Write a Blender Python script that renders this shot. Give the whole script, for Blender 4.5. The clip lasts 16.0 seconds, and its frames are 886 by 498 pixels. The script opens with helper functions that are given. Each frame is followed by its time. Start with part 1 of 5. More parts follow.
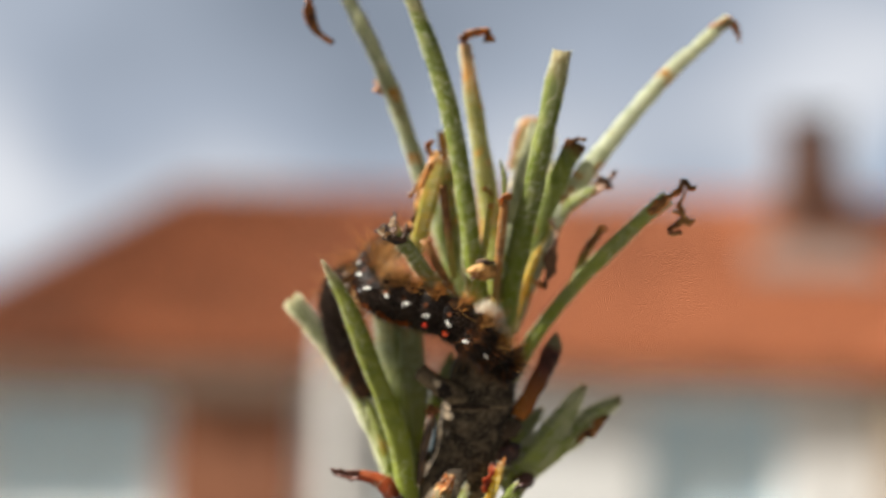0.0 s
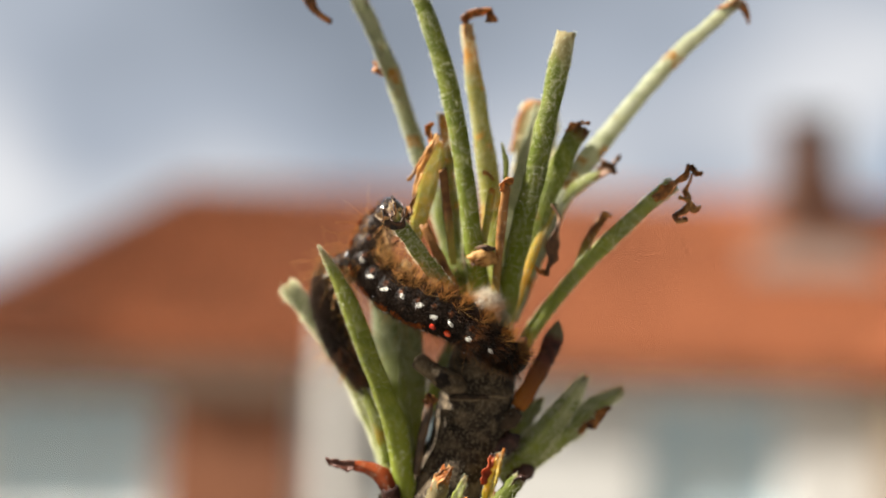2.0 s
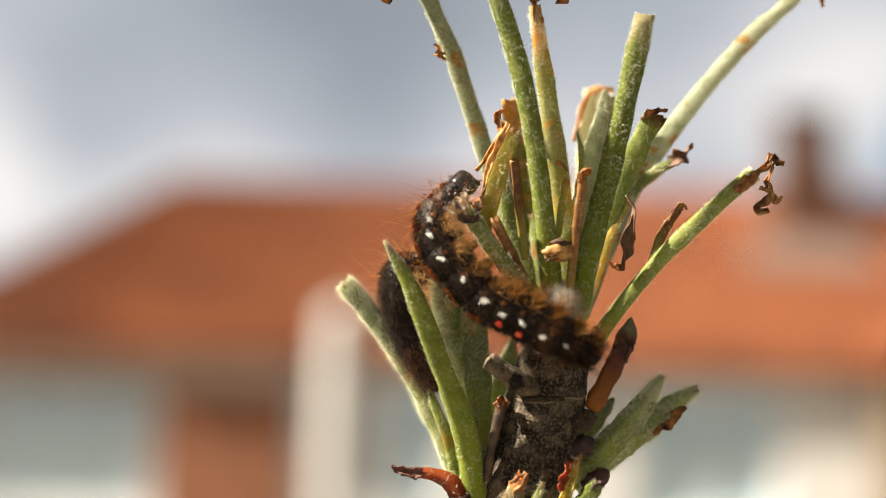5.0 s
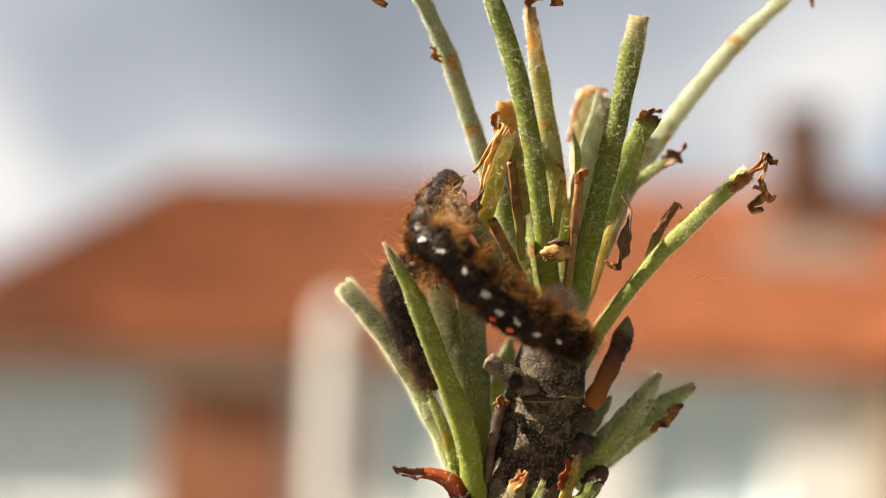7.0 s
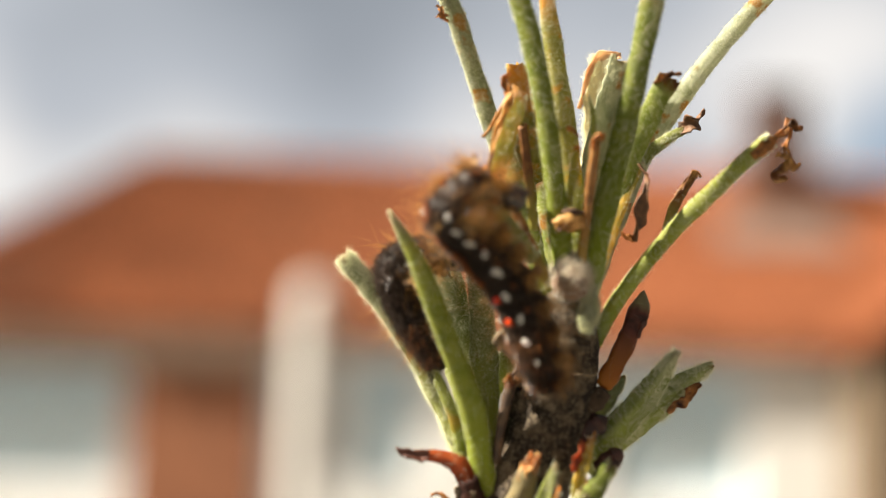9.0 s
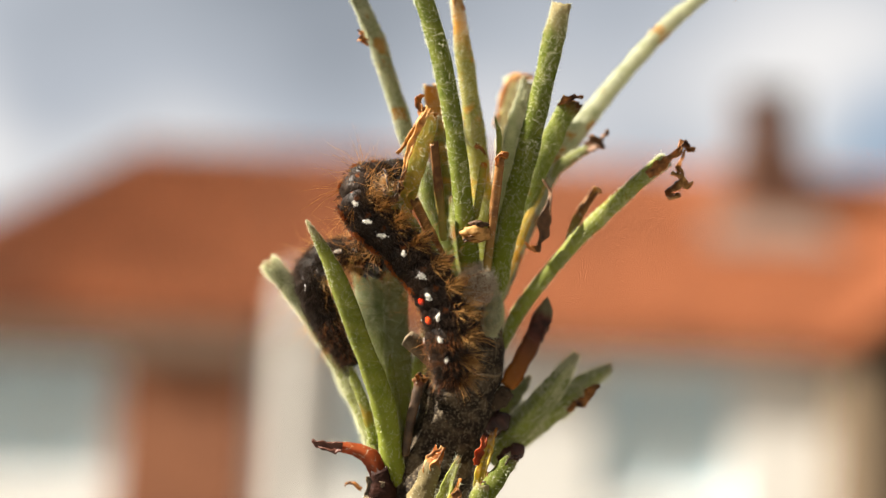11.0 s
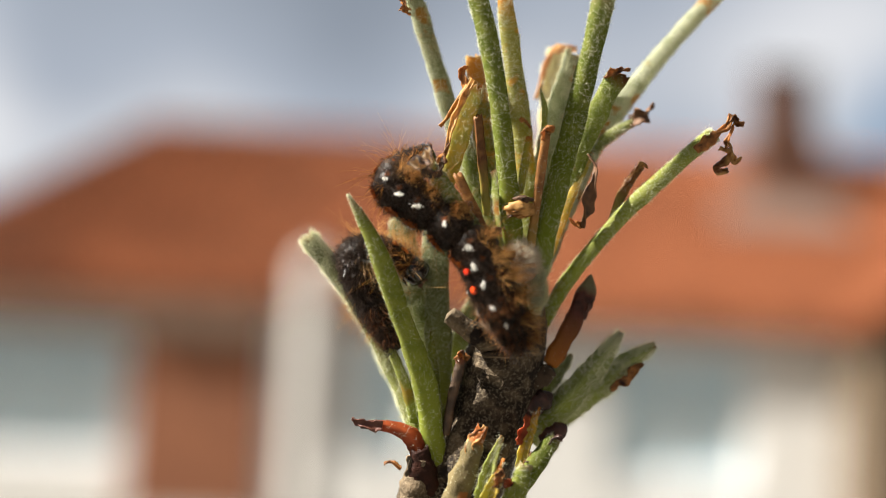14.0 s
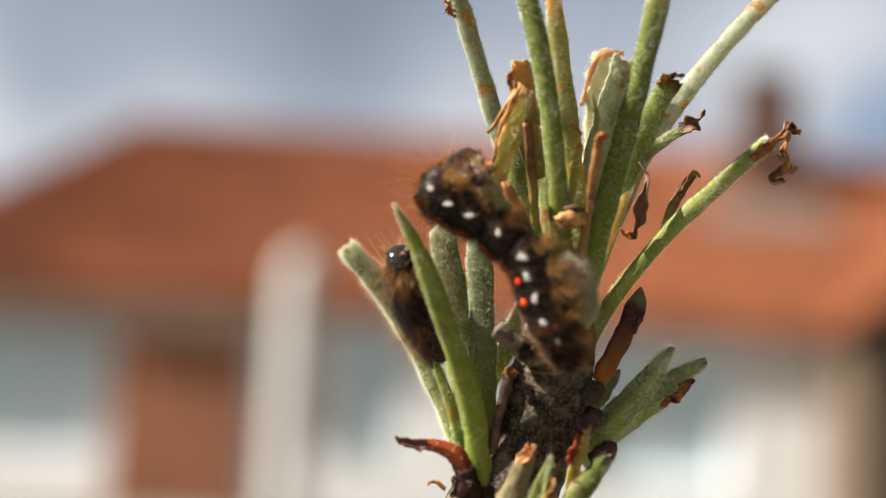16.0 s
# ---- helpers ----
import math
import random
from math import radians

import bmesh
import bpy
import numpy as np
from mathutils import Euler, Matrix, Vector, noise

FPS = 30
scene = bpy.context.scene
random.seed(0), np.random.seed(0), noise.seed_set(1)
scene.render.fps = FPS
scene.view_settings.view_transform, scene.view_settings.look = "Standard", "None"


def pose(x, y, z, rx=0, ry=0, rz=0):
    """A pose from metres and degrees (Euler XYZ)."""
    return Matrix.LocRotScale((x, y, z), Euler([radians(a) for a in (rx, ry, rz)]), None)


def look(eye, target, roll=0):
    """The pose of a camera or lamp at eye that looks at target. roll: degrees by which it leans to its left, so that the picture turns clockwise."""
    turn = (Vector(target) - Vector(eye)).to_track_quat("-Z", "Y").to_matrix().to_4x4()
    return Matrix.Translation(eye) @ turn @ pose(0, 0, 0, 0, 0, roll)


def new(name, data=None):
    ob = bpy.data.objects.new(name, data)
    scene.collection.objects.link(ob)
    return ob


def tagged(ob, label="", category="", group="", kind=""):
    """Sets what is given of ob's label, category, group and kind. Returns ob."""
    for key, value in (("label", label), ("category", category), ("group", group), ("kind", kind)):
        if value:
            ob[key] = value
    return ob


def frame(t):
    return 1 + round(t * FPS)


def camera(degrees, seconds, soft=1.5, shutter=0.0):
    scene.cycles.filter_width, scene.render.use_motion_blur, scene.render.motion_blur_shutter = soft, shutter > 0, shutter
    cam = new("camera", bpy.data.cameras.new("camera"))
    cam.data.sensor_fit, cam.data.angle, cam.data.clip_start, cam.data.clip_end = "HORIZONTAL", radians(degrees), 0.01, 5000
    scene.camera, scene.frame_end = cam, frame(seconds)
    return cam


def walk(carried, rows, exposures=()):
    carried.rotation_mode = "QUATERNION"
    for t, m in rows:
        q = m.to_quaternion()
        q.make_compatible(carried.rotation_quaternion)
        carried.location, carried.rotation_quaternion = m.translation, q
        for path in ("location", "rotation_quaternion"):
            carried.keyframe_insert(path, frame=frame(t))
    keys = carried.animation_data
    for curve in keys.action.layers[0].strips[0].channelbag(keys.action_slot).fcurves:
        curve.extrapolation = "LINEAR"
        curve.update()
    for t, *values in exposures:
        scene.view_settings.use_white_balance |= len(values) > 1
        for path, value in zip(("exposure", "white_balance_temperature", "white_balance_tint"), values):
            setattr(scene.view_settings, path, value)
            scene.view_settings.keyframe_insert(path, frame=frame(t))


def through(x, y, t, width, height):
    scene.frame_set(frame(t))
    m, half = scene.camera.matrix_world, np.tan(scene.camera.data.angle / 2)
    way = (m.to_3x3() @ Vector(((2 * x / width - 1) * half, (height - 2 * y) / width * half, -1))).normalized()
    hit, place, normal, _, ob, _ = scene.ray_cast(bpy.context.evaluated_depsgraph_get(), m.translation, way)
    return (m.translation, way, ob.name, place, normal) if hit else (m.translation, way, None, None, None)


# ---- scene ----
cam = camera(36.0, 16.0, soft=1.0, shutter=0.2)
# a wide open macro lens, focused on the twig a hand's width away
cam.data.dof.use_dof = True
cam.data.dof.focus_distance = 0.1842
cam.data.dof.aperture_fstop = 6.0
EYE = 1.95
PATH = [
    (0, 0.00, 8.00, -1.30),
    (0.5, 0.00, 8.00, -1.30),
    (1, -0.05, 8.00, -1.40),
    (1.5, -0.07, 8.00, -1.45),
    (2, -0.09, 7.98, -1.50),
    (2.5, -0.14, 7.93, -1.55),
    (3, -0.19, 7.86, -1.60),
    (3.5, -0.24, 7.81, -1.60),
    (3.7, -0.24, 7.79, -1.60),
    (5.8, -0.28, 7.64, -1.60),
    (6, -0.28, 7.62, -1.60),
    (6.5, -0.33, 7.60, -1.60),
    (7, -0.36, 7.57, -1.60),
    (7.5, -0.71, 7.53, -1.60),
    (8, -1.19, 6.93, -1.70),
    (8.5, -1.07, 6.81, -1.80),
    (9, -1.47, 6.77, -1.80),
    (9.5, -1.54, 6.77, -2.00),
    (10, -1.78, 6.70, -2.20),
    (12.5, -2.01, 6.39, -2.40),
    (13, -1.80, 6.15, -2.70),
    (13.5, -1.61, 5.87, -2.80),
    (14, -1.42, 5.70, -2.85),
    (14.5, -1.35, 5.68, -2.90),
    (15, -1.66, 5.75, -2.90),
    (15.5, -2.04, 5.87, -2.90),
    (16, -2.13, 5.75, -3.00),
]
walk(cam, [(t, pose(0, 0, EYE, 90 + pitch, lean, yaw)) for t, yaw, pitch, lean in PATH], [(0, 1.85, 6200, 10), (2.0, 1.91, 6400, 10), (3.7, 2.00, 6600, 10), (5.8, 2.12, 6900, 10), (8.0, 2.12, 6900, 10), (10.2, 2.10, 6850, 10), (12.5, 2.00, 6500, 10), (14.0, 1.90, 6400, 10), (16.0, 1.82, 6250, 10)])

# the twig's sway in the wind: seconds, place, turn
SWAY = [
    (0, -0.00966, 0.19893, 1.97503, 6.55, -0.26, -4.63),
    (0.2, -0.00066, 0.19491, 1.97729, 5.79, -0.38, -4.80),
    (0.5, 0.00441, 0.19125, 1.97955, 4.66, -0.55, -5.06),
    (0.8, 0.00574, 0.18774, 1.97868, 5.80, -0.32, -5.08),
    (1, -0.00183, 0.18739, 1.97776, 6.56, -0.16, -5.10),
    (1.2, 0.00166, 0.18734, 1.97860, 6.47, -0.22, -4.91),
    (1.5, -0.01030, 0.18943, 1.97557, 6.34, -0.31, -4.62),
    (1.8, -0.00650, 0.19123, 1.97416, 6.82, -0.10, -4.70),
    (2, -0.00958, 0.19376, 1.97637, 7.14, 0.04, -4.76),
    (2.2, -0.00544, 0.19227, 1.97988, 6.80, -0.01, -4.61),
    (2.5, -0.00561, 0.18764, 1.98137, 6.30, -0.09, -4.39),
    (2.8, -0.00304, 0.18361, 1.98230, 6.20, -0.04, -4.59),
    (3, -0.00365, 0.17963, 1.98601, 6.14, 0.00, -4.73),
    (3.2, -0.00351, 0.18101, 1.98440, 6.09, -0.17, -4.73),
    (3.5, 0.00142, 0.18013, 1.98143, 6.01, -0.43, -4.72),
    (3.7, -0.00050, 0.18453, 1.97622, 6.25, -0.42, -4.45),
    (5.8, 0.00086, 0.18242, 1.97375, 7.86, -1.78, -0.47),
    (6, 0.00107, 0.18419, 1.97255, 7.18, -2.05, -1.18),
    (6.2, 0.00381, 0.18378, 1.97283, 7.49, -1.85, -0.78),
    (6.5, 0.00237, 0.18281, 1.97317, 7.95, -1.54, -0.19),
    (6.8, 0.00147, 0.18313, 1.97429, 7.72, -1.58, -0.29),
    (7, 0.00046, 0.18438, 1.97450, 7.57, -1.60, -0.36),
    (7.2, 0.00039, 0.18326, 1.97319, 7.40, -1.70, -0.32),
    (7.5, 0.00196, 0.18213, 1.97578, 7.14, -1.84, -0.27),
    (7.8, 0.00595, 0.17833, 1.97735, 6.74, -1.84, -0.19),
    (8, 0.00746, 0.17465, 1.97780, 6.47, -1.84, -0.13),
    (8.2, 0.00806, 0.17344, 1.97622, 6.57, -1.78, -0.17),
    (8.5, 0.00586, 0.17266, 1.97495, 6.72, -1.68, -0.22),
    (8.8, 0.00462, 0.17345, 1.97425, 6.64, -1.70, -0.24),
    (9, 0.00458, 0.17414, 1.97468, 6.58, -1.72, -0.26),
    (9.2, 0.00667, 0.17576, 1.97598, 6.77, -1.73, -0.03),
    (9.5, 0.00629, 0.17534, 1.97688, 7.05, -1.75, 0.32),
    (9.8, 0.00567, 0.18213, 1.97173, 7.50, -1.65, 0.10),
    (10, 0.00460, 0.18713, 1.97251, 7.80, -1.59, -0.05),
    (10.2, -0.00121, 0.18835, 1.97472, 7.13, -1.29, -1.34),
    (12.5, -0.00688, 0.18799, 1.97318, 6.50, -1.58, -0.22),
    (12.8, 0.00124, 0.18649, 1.97417, 6.73, -1.56, -0.28),
    (13, 0.00028, 0.18405, 1.97597, 6.88, -1.54, -0.32),
    (13.2, 0.00257, 0.18448, 1.97544, 6.93, -1.55, -0.29),
    (13.5, -0.00104, 0.18297, 1.97548, 7.00, -1.56, -0.24),
    (13.8, 0.00027, 0.18407, 1.97244, 7.02, -1.56, -0.24),
    (14, -0.00150, 0.18414, 1.97446, 7.03, -1.56, -0.24),
    (14.2, -0.00070, 0.18324, 1.97441, 6.90, -1.59, -0.16),
    (14.5, 0.00633, 0.17738, 1.97889, 6.70, -1.63, -0.05),
    (14.8, 0.00830, 0.17706, 1.97778, 6.67, -1.69, 0.24),
    (15, 0.01078, 0.17507, 1.97532, 6.65, -1.73, 0.44),
    (15.2, 0.00761, 0.17577, 1.97308, 6.55, -1.69, 0.22),
    (15.5, 0.00983, 0.17577, 1.97600, 6.40, -1.63, -0.12),
    (15.8, 0.00707, 0.17617, 1.97322, 6.53, -1.65, 0.10),
    (16, 0.00669, 0.17702, 1.97274, 6.61, -1.67, 0.25),
]

# ---- light ----
SUN_ELEVATION, SUN_AZIMUTH = 42.0, 100.0     # the sun stands high to the left of the view
world = bpy.data.worlds.new("cloudy_sky")
scene.world = world
world.use_nodes = True


def cloudy_sky():
    nt = world.node_tree
    nt.nodes.clear()
    n, link = nt.nodes.new, nt.links.new
    out, bg = n("ShaderNodeOutputWorld"), n("ShaderNodeBackground")
    sky = n("ShaderNodeTexSky")
    sky.sky_type, sky.sun_disc = "NISHITA", False
    sky.sun_elevation, sky.sun_rotation = radians(SUN_ELEVATION), radians(-SUN_AZIMUTH)
    dim = n("ShaderNodeMix")
    dim.data_type, dim.blend_type = "RGBA", "MULTIPLY"
    dim.inputs[0].default_value = 1.0
    dim.inputs[7].default_value = (0.12, 0.12, 0.12, 1)
    link(sky.outputs[0], dim.inputs[6])
    where = n("ShaderNodeTexCoord")
    mapping = n("ShaderNodeMapping")
    mapping.inputs["Location"].default_value = (0.1, 0.2, 0.15)
    mapping.inputs["Scale"].default_value = (1.0, 1.0, 2.2)
    link(where.outputs["Generated"], mapping.inputs["Vector"])
    cloud = n("ShaderNodeTexNoise")
    cloud.inputs["Scale"].default_value, cloud.inputs["Detail"].default_value = 3.2, 4.0
    link(mapping.outputs[0], cloud.inputs["Vector"])
    # a broad grey bank ahead, white cloud tops left and right of it near the horizon
    total = cloud.outputs[0]
    # the lobe at 180 is unseen bright cloud behind the view, added as fill
    for azimuth, height, width, gain in ((6, 17, 0.24, -0.36), (-2, 19, 0.22, -0.10), (20, 9.5, 0.10, 0.58), (9, 10, 0.15, 0.54), (-3, 10.5, 0.15, 0.42), (-17, 14, 0.16, 0.38), (-60, 25, 0.6, 0.2), (180, 35, 1.9, 0.6), (12, 22, 0.12, -0.06)):
        a, e = radians(azimuth), radians(height)
        apart = n("ShaderNodeVectorMath")
        apart.operation = "DISTANCE"
        link(where.outputs["Generated"], apart.inputs[0])
        apart.inputs[1].default_value = (-math.sin(a) * math.cos(e), math.cos(a) * math.cos(e), math.sin(e))
        lobe = n("ShaderNodeMapRange")
        lobe.interpolation_type = "SMOOTHSTEP"
        lobe.inputs[1].default_value, lobe.inputs[2].default_value = 0.0, width
        lobe.inputs[3].default_value, lobe.inputs[4].default_value = gain, 0.0
        link(apart.outputs["Value"], lobe.inputs[0])
        add = n("ShaderNodeMath")
        add.operation = "ADD"
        link(total, add.inputs[0])
        link(lobe.outputs[0], add.inputs[1])
        total = add.outputs[0]
    tone = n("ShaderNodeValToRGB")
    tone.color_ramp.elements[0].position, tone.color_ramp.elements[0].color = 0.05, (0.28, 0.32, 0.38, 1)
    tone.color_ramp.elements[1].position, tone.color_ramp.elements[1].color = 1.0, (0.97, 0.97, 0.98, 1)
    mid = tone.color_ramp.elements.new(0.5)
    mid.color = (0.50, 0.55, 0.63, 1)
    link(total, tone.inputs[0])
    a, e = radians(-20.5), radians(10.5)
    gap = n("ShaderNodeVectorMath")
    gap.operation = "DISTANCE"
    link(where.outputs["Generated"], gap.inputs[0])
    gap.inputs[1].default_value = (-math.sin(a) * math.cos(e), math.cos(a) * math.cos(e), math.sin(e))
    gapped = n("ShaderNodeMapRange")
    gapped.interpolation_type = "SMOOTHSTEP"
    gapped.inputs[1].default_value, gapped.inputs[2].default_value = 0.02, 0.085
    gapped.inputs[3].default_value, gapped.inputs[4].default_value = 0.8, 0.0
    link(gap.outputs["Value"], gapped.inputs[0])
    mix = n("ShaderNodeMix")
    mix.data_type = "RGBA"
    link(tone.outputs[0], mix.inputs[6])
    link(dim.outputs[2], mix.inputs[7])
    link(mix.outputs[2], bg.inputs[0])
    link(gapped.outputs[0], mix.inputs[0])
    # world strength turned down away from the view, to weaken fill on the twig
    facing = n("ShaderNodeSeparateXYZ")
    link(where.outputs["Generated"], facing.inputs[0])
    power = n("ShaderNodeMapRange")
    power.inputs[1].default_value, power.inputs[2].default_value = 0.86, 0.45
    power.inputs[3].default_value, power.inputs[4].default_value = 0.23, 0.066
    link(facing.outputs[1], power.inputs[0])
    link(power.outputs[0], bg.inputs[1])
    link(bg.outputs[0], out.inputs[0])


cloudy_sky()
sun = new("sun", bpy.data.lights.new("sun", "SUN"))
sun.data.energy, sun.data.angle, sun.data.color = 5.0, radians(1.0), (1.0, 0.93, 0.82)
sun.data.shadow_maximum_resolution = 0.00002
_a, _e = radians(SUN_AZIMUTH), radians(SUN_ELEVATION)
sun.matrix_basis = look((0, 0, 0), (math.sin(_a) * math.cos(_e), -math.cos(_a) * math.cos(_e), -math.sin(_e)))


# ---- materials ----
def material(name, low, high, rough=0.6, scale=400.0, bump=0.3, grain=0.0, detail=6.0, spec=0.4, through=0.0, tip=None, base=None, coords="Object", stain=None, speckle=None, start=0.98, fleck=6.0):
    """A mottled surface from low to high colour; scale per metre. through: share of light let through.
    tip, base: colours towards the two ends of a leaf. stain: (colour, amount) of speckles."""
    m = bpy.data.materials.new(name)
    m.use_nodes = True
    nt = m.node_tree
    n, link = nt.nodes.new, nt.links.new
    bsdf = nt.nodes["Principled BSDF"]
    where = n("ShaderNodeTexCoord").outputs[coords]
    big = n("ShaderNodeTexNoise")
    big.inputs["Scale"].default_value, big.inputs["Detail"].default_value = scale, detail
    link(where, big.inputs["Vector"])
    info = n("ShaderNodeObjectInfo")
    spread = n("ShaderNodeMath")
    spread.operation = "MULTIPLY_ADD"
    spread.inputs[1].default_value, spread.inputs[2].default_value = 0.3, -0.15
    link(info.outputs["Random"], spread.inputs[0])
    level = n("ShaderNodeMath")
    level.operation = "ADD"
    link(big.outputs[0], level.inputs[0])
    link(spread.outputs[0], level.inputs[1])
    ramp = n("ShaderNodeValToRGB")
    ramp.color_ramp.elements[0].position, ramp.color_ramp.elements[1].position = 0.32, 0.68
    ramp.color_ramp.elements[0].color, ramp.color_ramp.elements[1].color = (*low, 1), (*high, 1)
    link(level.outputs[0], ramp.inputs[0])
    colour = ramp.outputs[0]

    def blend(factor, other):
        nonlocal colour
        mix = n("ShaderNodeMix")
        mix.data_type = "RGBA"
        link(factor, mix.inputs[0])
        link(colour, mix.inputs[6])
        mix.inputs[7].default_value = (*other, 1)
        colour = mix.outputs[2]

    if speckle:
        dots = n("ShaderNodeTexNoise")
        dots.inputs["Scale"].default_value, dots.inputs["Detail"].default_value = scale * fleck, 3.0
        link(where, dots.inputs["Vector"])
        cut = n("ShaderNodeMapRange")
        cut.inputs[1].default_value, cut.inputs[2].default_value, cut.inputs[4].default_value = 0.5, 0.64, speckle[1]
        link(dots.outputs[0], cut.inputs[0])
        blend(cut.outputs[0], speckle[0])
    if stain:
        spots = n("ShaderNodeTexNoise")
        spots.inputs["Scale"].default_value, spots.inputs["Detail"].default_value = scale * 0.45, 5.0
        shift = n("ShaderNodeVectorMath")
        shift.operation = "ADD"
        shift.inputs[1].default_value = (3.1, 1.7, 0.4)
        link(where, shift.inputs[0])
        link(shift.outputs[0], spots.inputs["Vector"])
        cut = n("ShaderNodeMapRange")
        cut.inputs[1].default_value, cut.inputs[2].default_value = 1.0 - stain[1], 1.06 - stain[1]
        link(spots.outputs[0], cut.inputs[0])
        blend(cut.outputs[0], stain[0])
    if tip or base:
        along = n("ShaderNodeAttribute")
        along.attribute_name = "along"
        wander = n("ShaderNodeMath")
        wander.operation = "MULTIPLY_ADD"
        wander.inputs[1].default_value = 0.25
        link(big.outputs[0], wander.inputs[0])
        link(along.outputs["Fac"], wander.inputs[2])
        for limits, other in (((start, start + 0.11), tip), ((0.66, 0.14), base)):
            if other:
                cut = n("ShaderNodeMapRange")
                cut.inputs[1].default_value, cut.inputs[2].default_value = limits
                link(wander.outputs[0], cut.inputs[0])
                blend(cut.outputs[0], other)
    link(colour, bsdf.inputs["Base Color"])
    bsdf.inputs["Roughness"].default_value = rough
    bsdf.inputs["Specular IOR Level"].default_value = spec
    fine = n("ShaderNodeTexNoise")
    fine.inputs["Scale"].default_value, fine.inputs["Detail"].default_value = grain or scale * 4, 4.0
    link(where, fine.inputs["Vector"])
    if bump:
        relief = n("ShaderNodeBump")
        relief.inputs["Strength"].default_value = bump
        relief.inputs["Distance"].default_value = 0.4 / (grain or scale * 4)
        link(fine.outputs[0], relief.inputs["Height"])
        link(relief.outputs[0], bsdf.inputs["Normal"])
    if through:
        glow, both = n("ShaderNodeBsdfTranslucent"), n("ShaderNodeMixShader")
        link(colour, glow.inputs[0])
        both.inputs[0].default_value = through
        link(bsdf.outputs[0], both.inputs[1])
        link(glow.outputs[0], both.inputs[2])
        link(both.outputs[0], nt.nodes["Material Output"].inputs[0])
    return m


BROWN, OCHRE = (0.16, 0.07, 0.03), (0.34, 0.19, 0.08)
LEAF = material("downy_green_leaf", (0.159, 0.200, 0.029), (0.334, 0.365, 0.079), 0.8, 500, 0.4, 2500, through=0.5, tip=BROWN, base=(0.27, 0.32, 0.05), stain=((0.36, 0.17, 0.04), 0.41), speckle=((0.72, 0.71, 0.52), 0.4), spec=0.15, fleck=13.0, start=1.04)
GILDED = material("gilded_dying_leaf", (0.211, 0.223, 0.040), (0.401, 0.375, 0.101), 0.8, 500, 0.4, 2500, through=0.5, tip=(0.56, 0.30, 0.07), base=(0.42, 0.45, 0.07), stain=((0.60, 0.33, 0.07), 0.46), speckle=((0.70, 0.68, 0.50), 0.4), spec=0.15, start=0.86, fleck=13.0)
TWIGLET = material("brown_shoot", (0.045, 0.026, 0.015), (0.16, 0.095, 0.05), 0.5, 600, 0.6, 2500, tip=(0.16, 0.04, 0.015))
SAGE = material("sage_green_leaf", (0.155, 0.199, 0.043), (0.311, 0.359, 0.108), 0.8, 500, 0.4, 2500, through=0.36, tip=BROWN, base=(0.34, 0.40, 0.07), speckle=((0.60, 0.60, 0.44), 0.3), spec=0.15, start=1.03, fleck=13.0)
MAROON = material("maroon_scale", (0.03, 0.012, 0.009), (0.10, 0.035, 0.022), 0.5, 500, 0.5, 2200)
DARK_LEAF = material("green_leaf", (0.107, 0.138, 0.014), (0.241, 0.268, 0.045), 0.8, 500, 0.4, 2500, through=0.42, tip=(0.3, 0.25, 0.13), base=(0.27, 0.33, 0.035), speckle=((0.60, 0.60, 0.38), 0.24), spec=0.15, fleck=13.0)
EATEN = material("gnawed_green_leaf", (0.15, 0.18, 0.04), (0.26, 0.29, 0.09), 0.65, 500, 0.4, 2500, through=0.3, tip=(0.035, 0.016, 0.01), speckle=((0.78, 0.78, 0.68), 0.4), spec=0.15)
PALE_LEAF = material("woolly_pale_leaf", (0.248, 0.273, 0.156), (0.455, 0.475, 0.336), 0.85, 600, 0.4, 2600, through=0.5, tip=OCHRE, stain=((0.40, 0.20, 0.05), 0.44), speckle=((0.76, 0.75, 0.62), 0.6), spec=0.15, fleck=13.0, start=1.06)
SCORCHED = material("yellowing_leaf", (0.36, 0.35, 0.06), (0.70, 0.47, 0.08), 0.7, 500, 0.4, 2500, through=0.5, tip=(0.46, 0.18, 0.03), stain=((0.55, 0.24, 0.03), 0.38))
CHARRED = material("blackened_leaf", (0.012, 0.008, 0.006), (0.15, 0.07, 0.03), 0.6, 700, 0.6, 2500, through=0.1)
GNAWED = material("gnawed_leaf_end", (0.40, 0.24, 0.11), (0.74, 0.60, 0.42), 0.6, 700, 0.5, 2500, through=0.35, tip=(0.03, 0.012, 0.008), base=(0.22, 0.24, 0.06), stain=((0.10, 0.03, 0.01), 0.42), start=0.98)
DRY = material("dry_brown_leaf", (0.035, 0.012, 0.006), (0.58, 0.25, 0.07), 0.45, 900, 0.6, 2500, through=0.4)
STRAW = material("straw_coloured_leaf", (0.17, 0.058, 0.014), (0.72, 0.43, 0.15), 0.5, 900, 0.5, 2500, through=0.45)
RUST = material("rust_red_leaf", (0.09, 0.012, 0.004), (0.50, 0.11, 0.03), 0.42, 350, 0.3, 2000, through=0.55, tip=(0.05, 0.015, 0.008))
STUB = material("reddish_stub", (0.12, 0.044, 0.012), (0.36, 0.165, 0.045), 0.55, 600, 0.5, 2500, through=0.25, base=(0.34, 0.33, 0.06))
POD = material("maroon_bud", (0.045, 0.012, 0.009), (0.19, 0.055, 0.03), 0.5, 500, 0.5, 2200, through=0.4, base=(0.48, 0.17, 0.02), tip=(0.20, 0.17, 0.09), start=0.88)
BRACT = material("black_brown_bract", (0.005, 0.003, 0.003), (0.030, 0.010, 0.006), 0.6, 700, 0.8, 2200, spec=0.12)
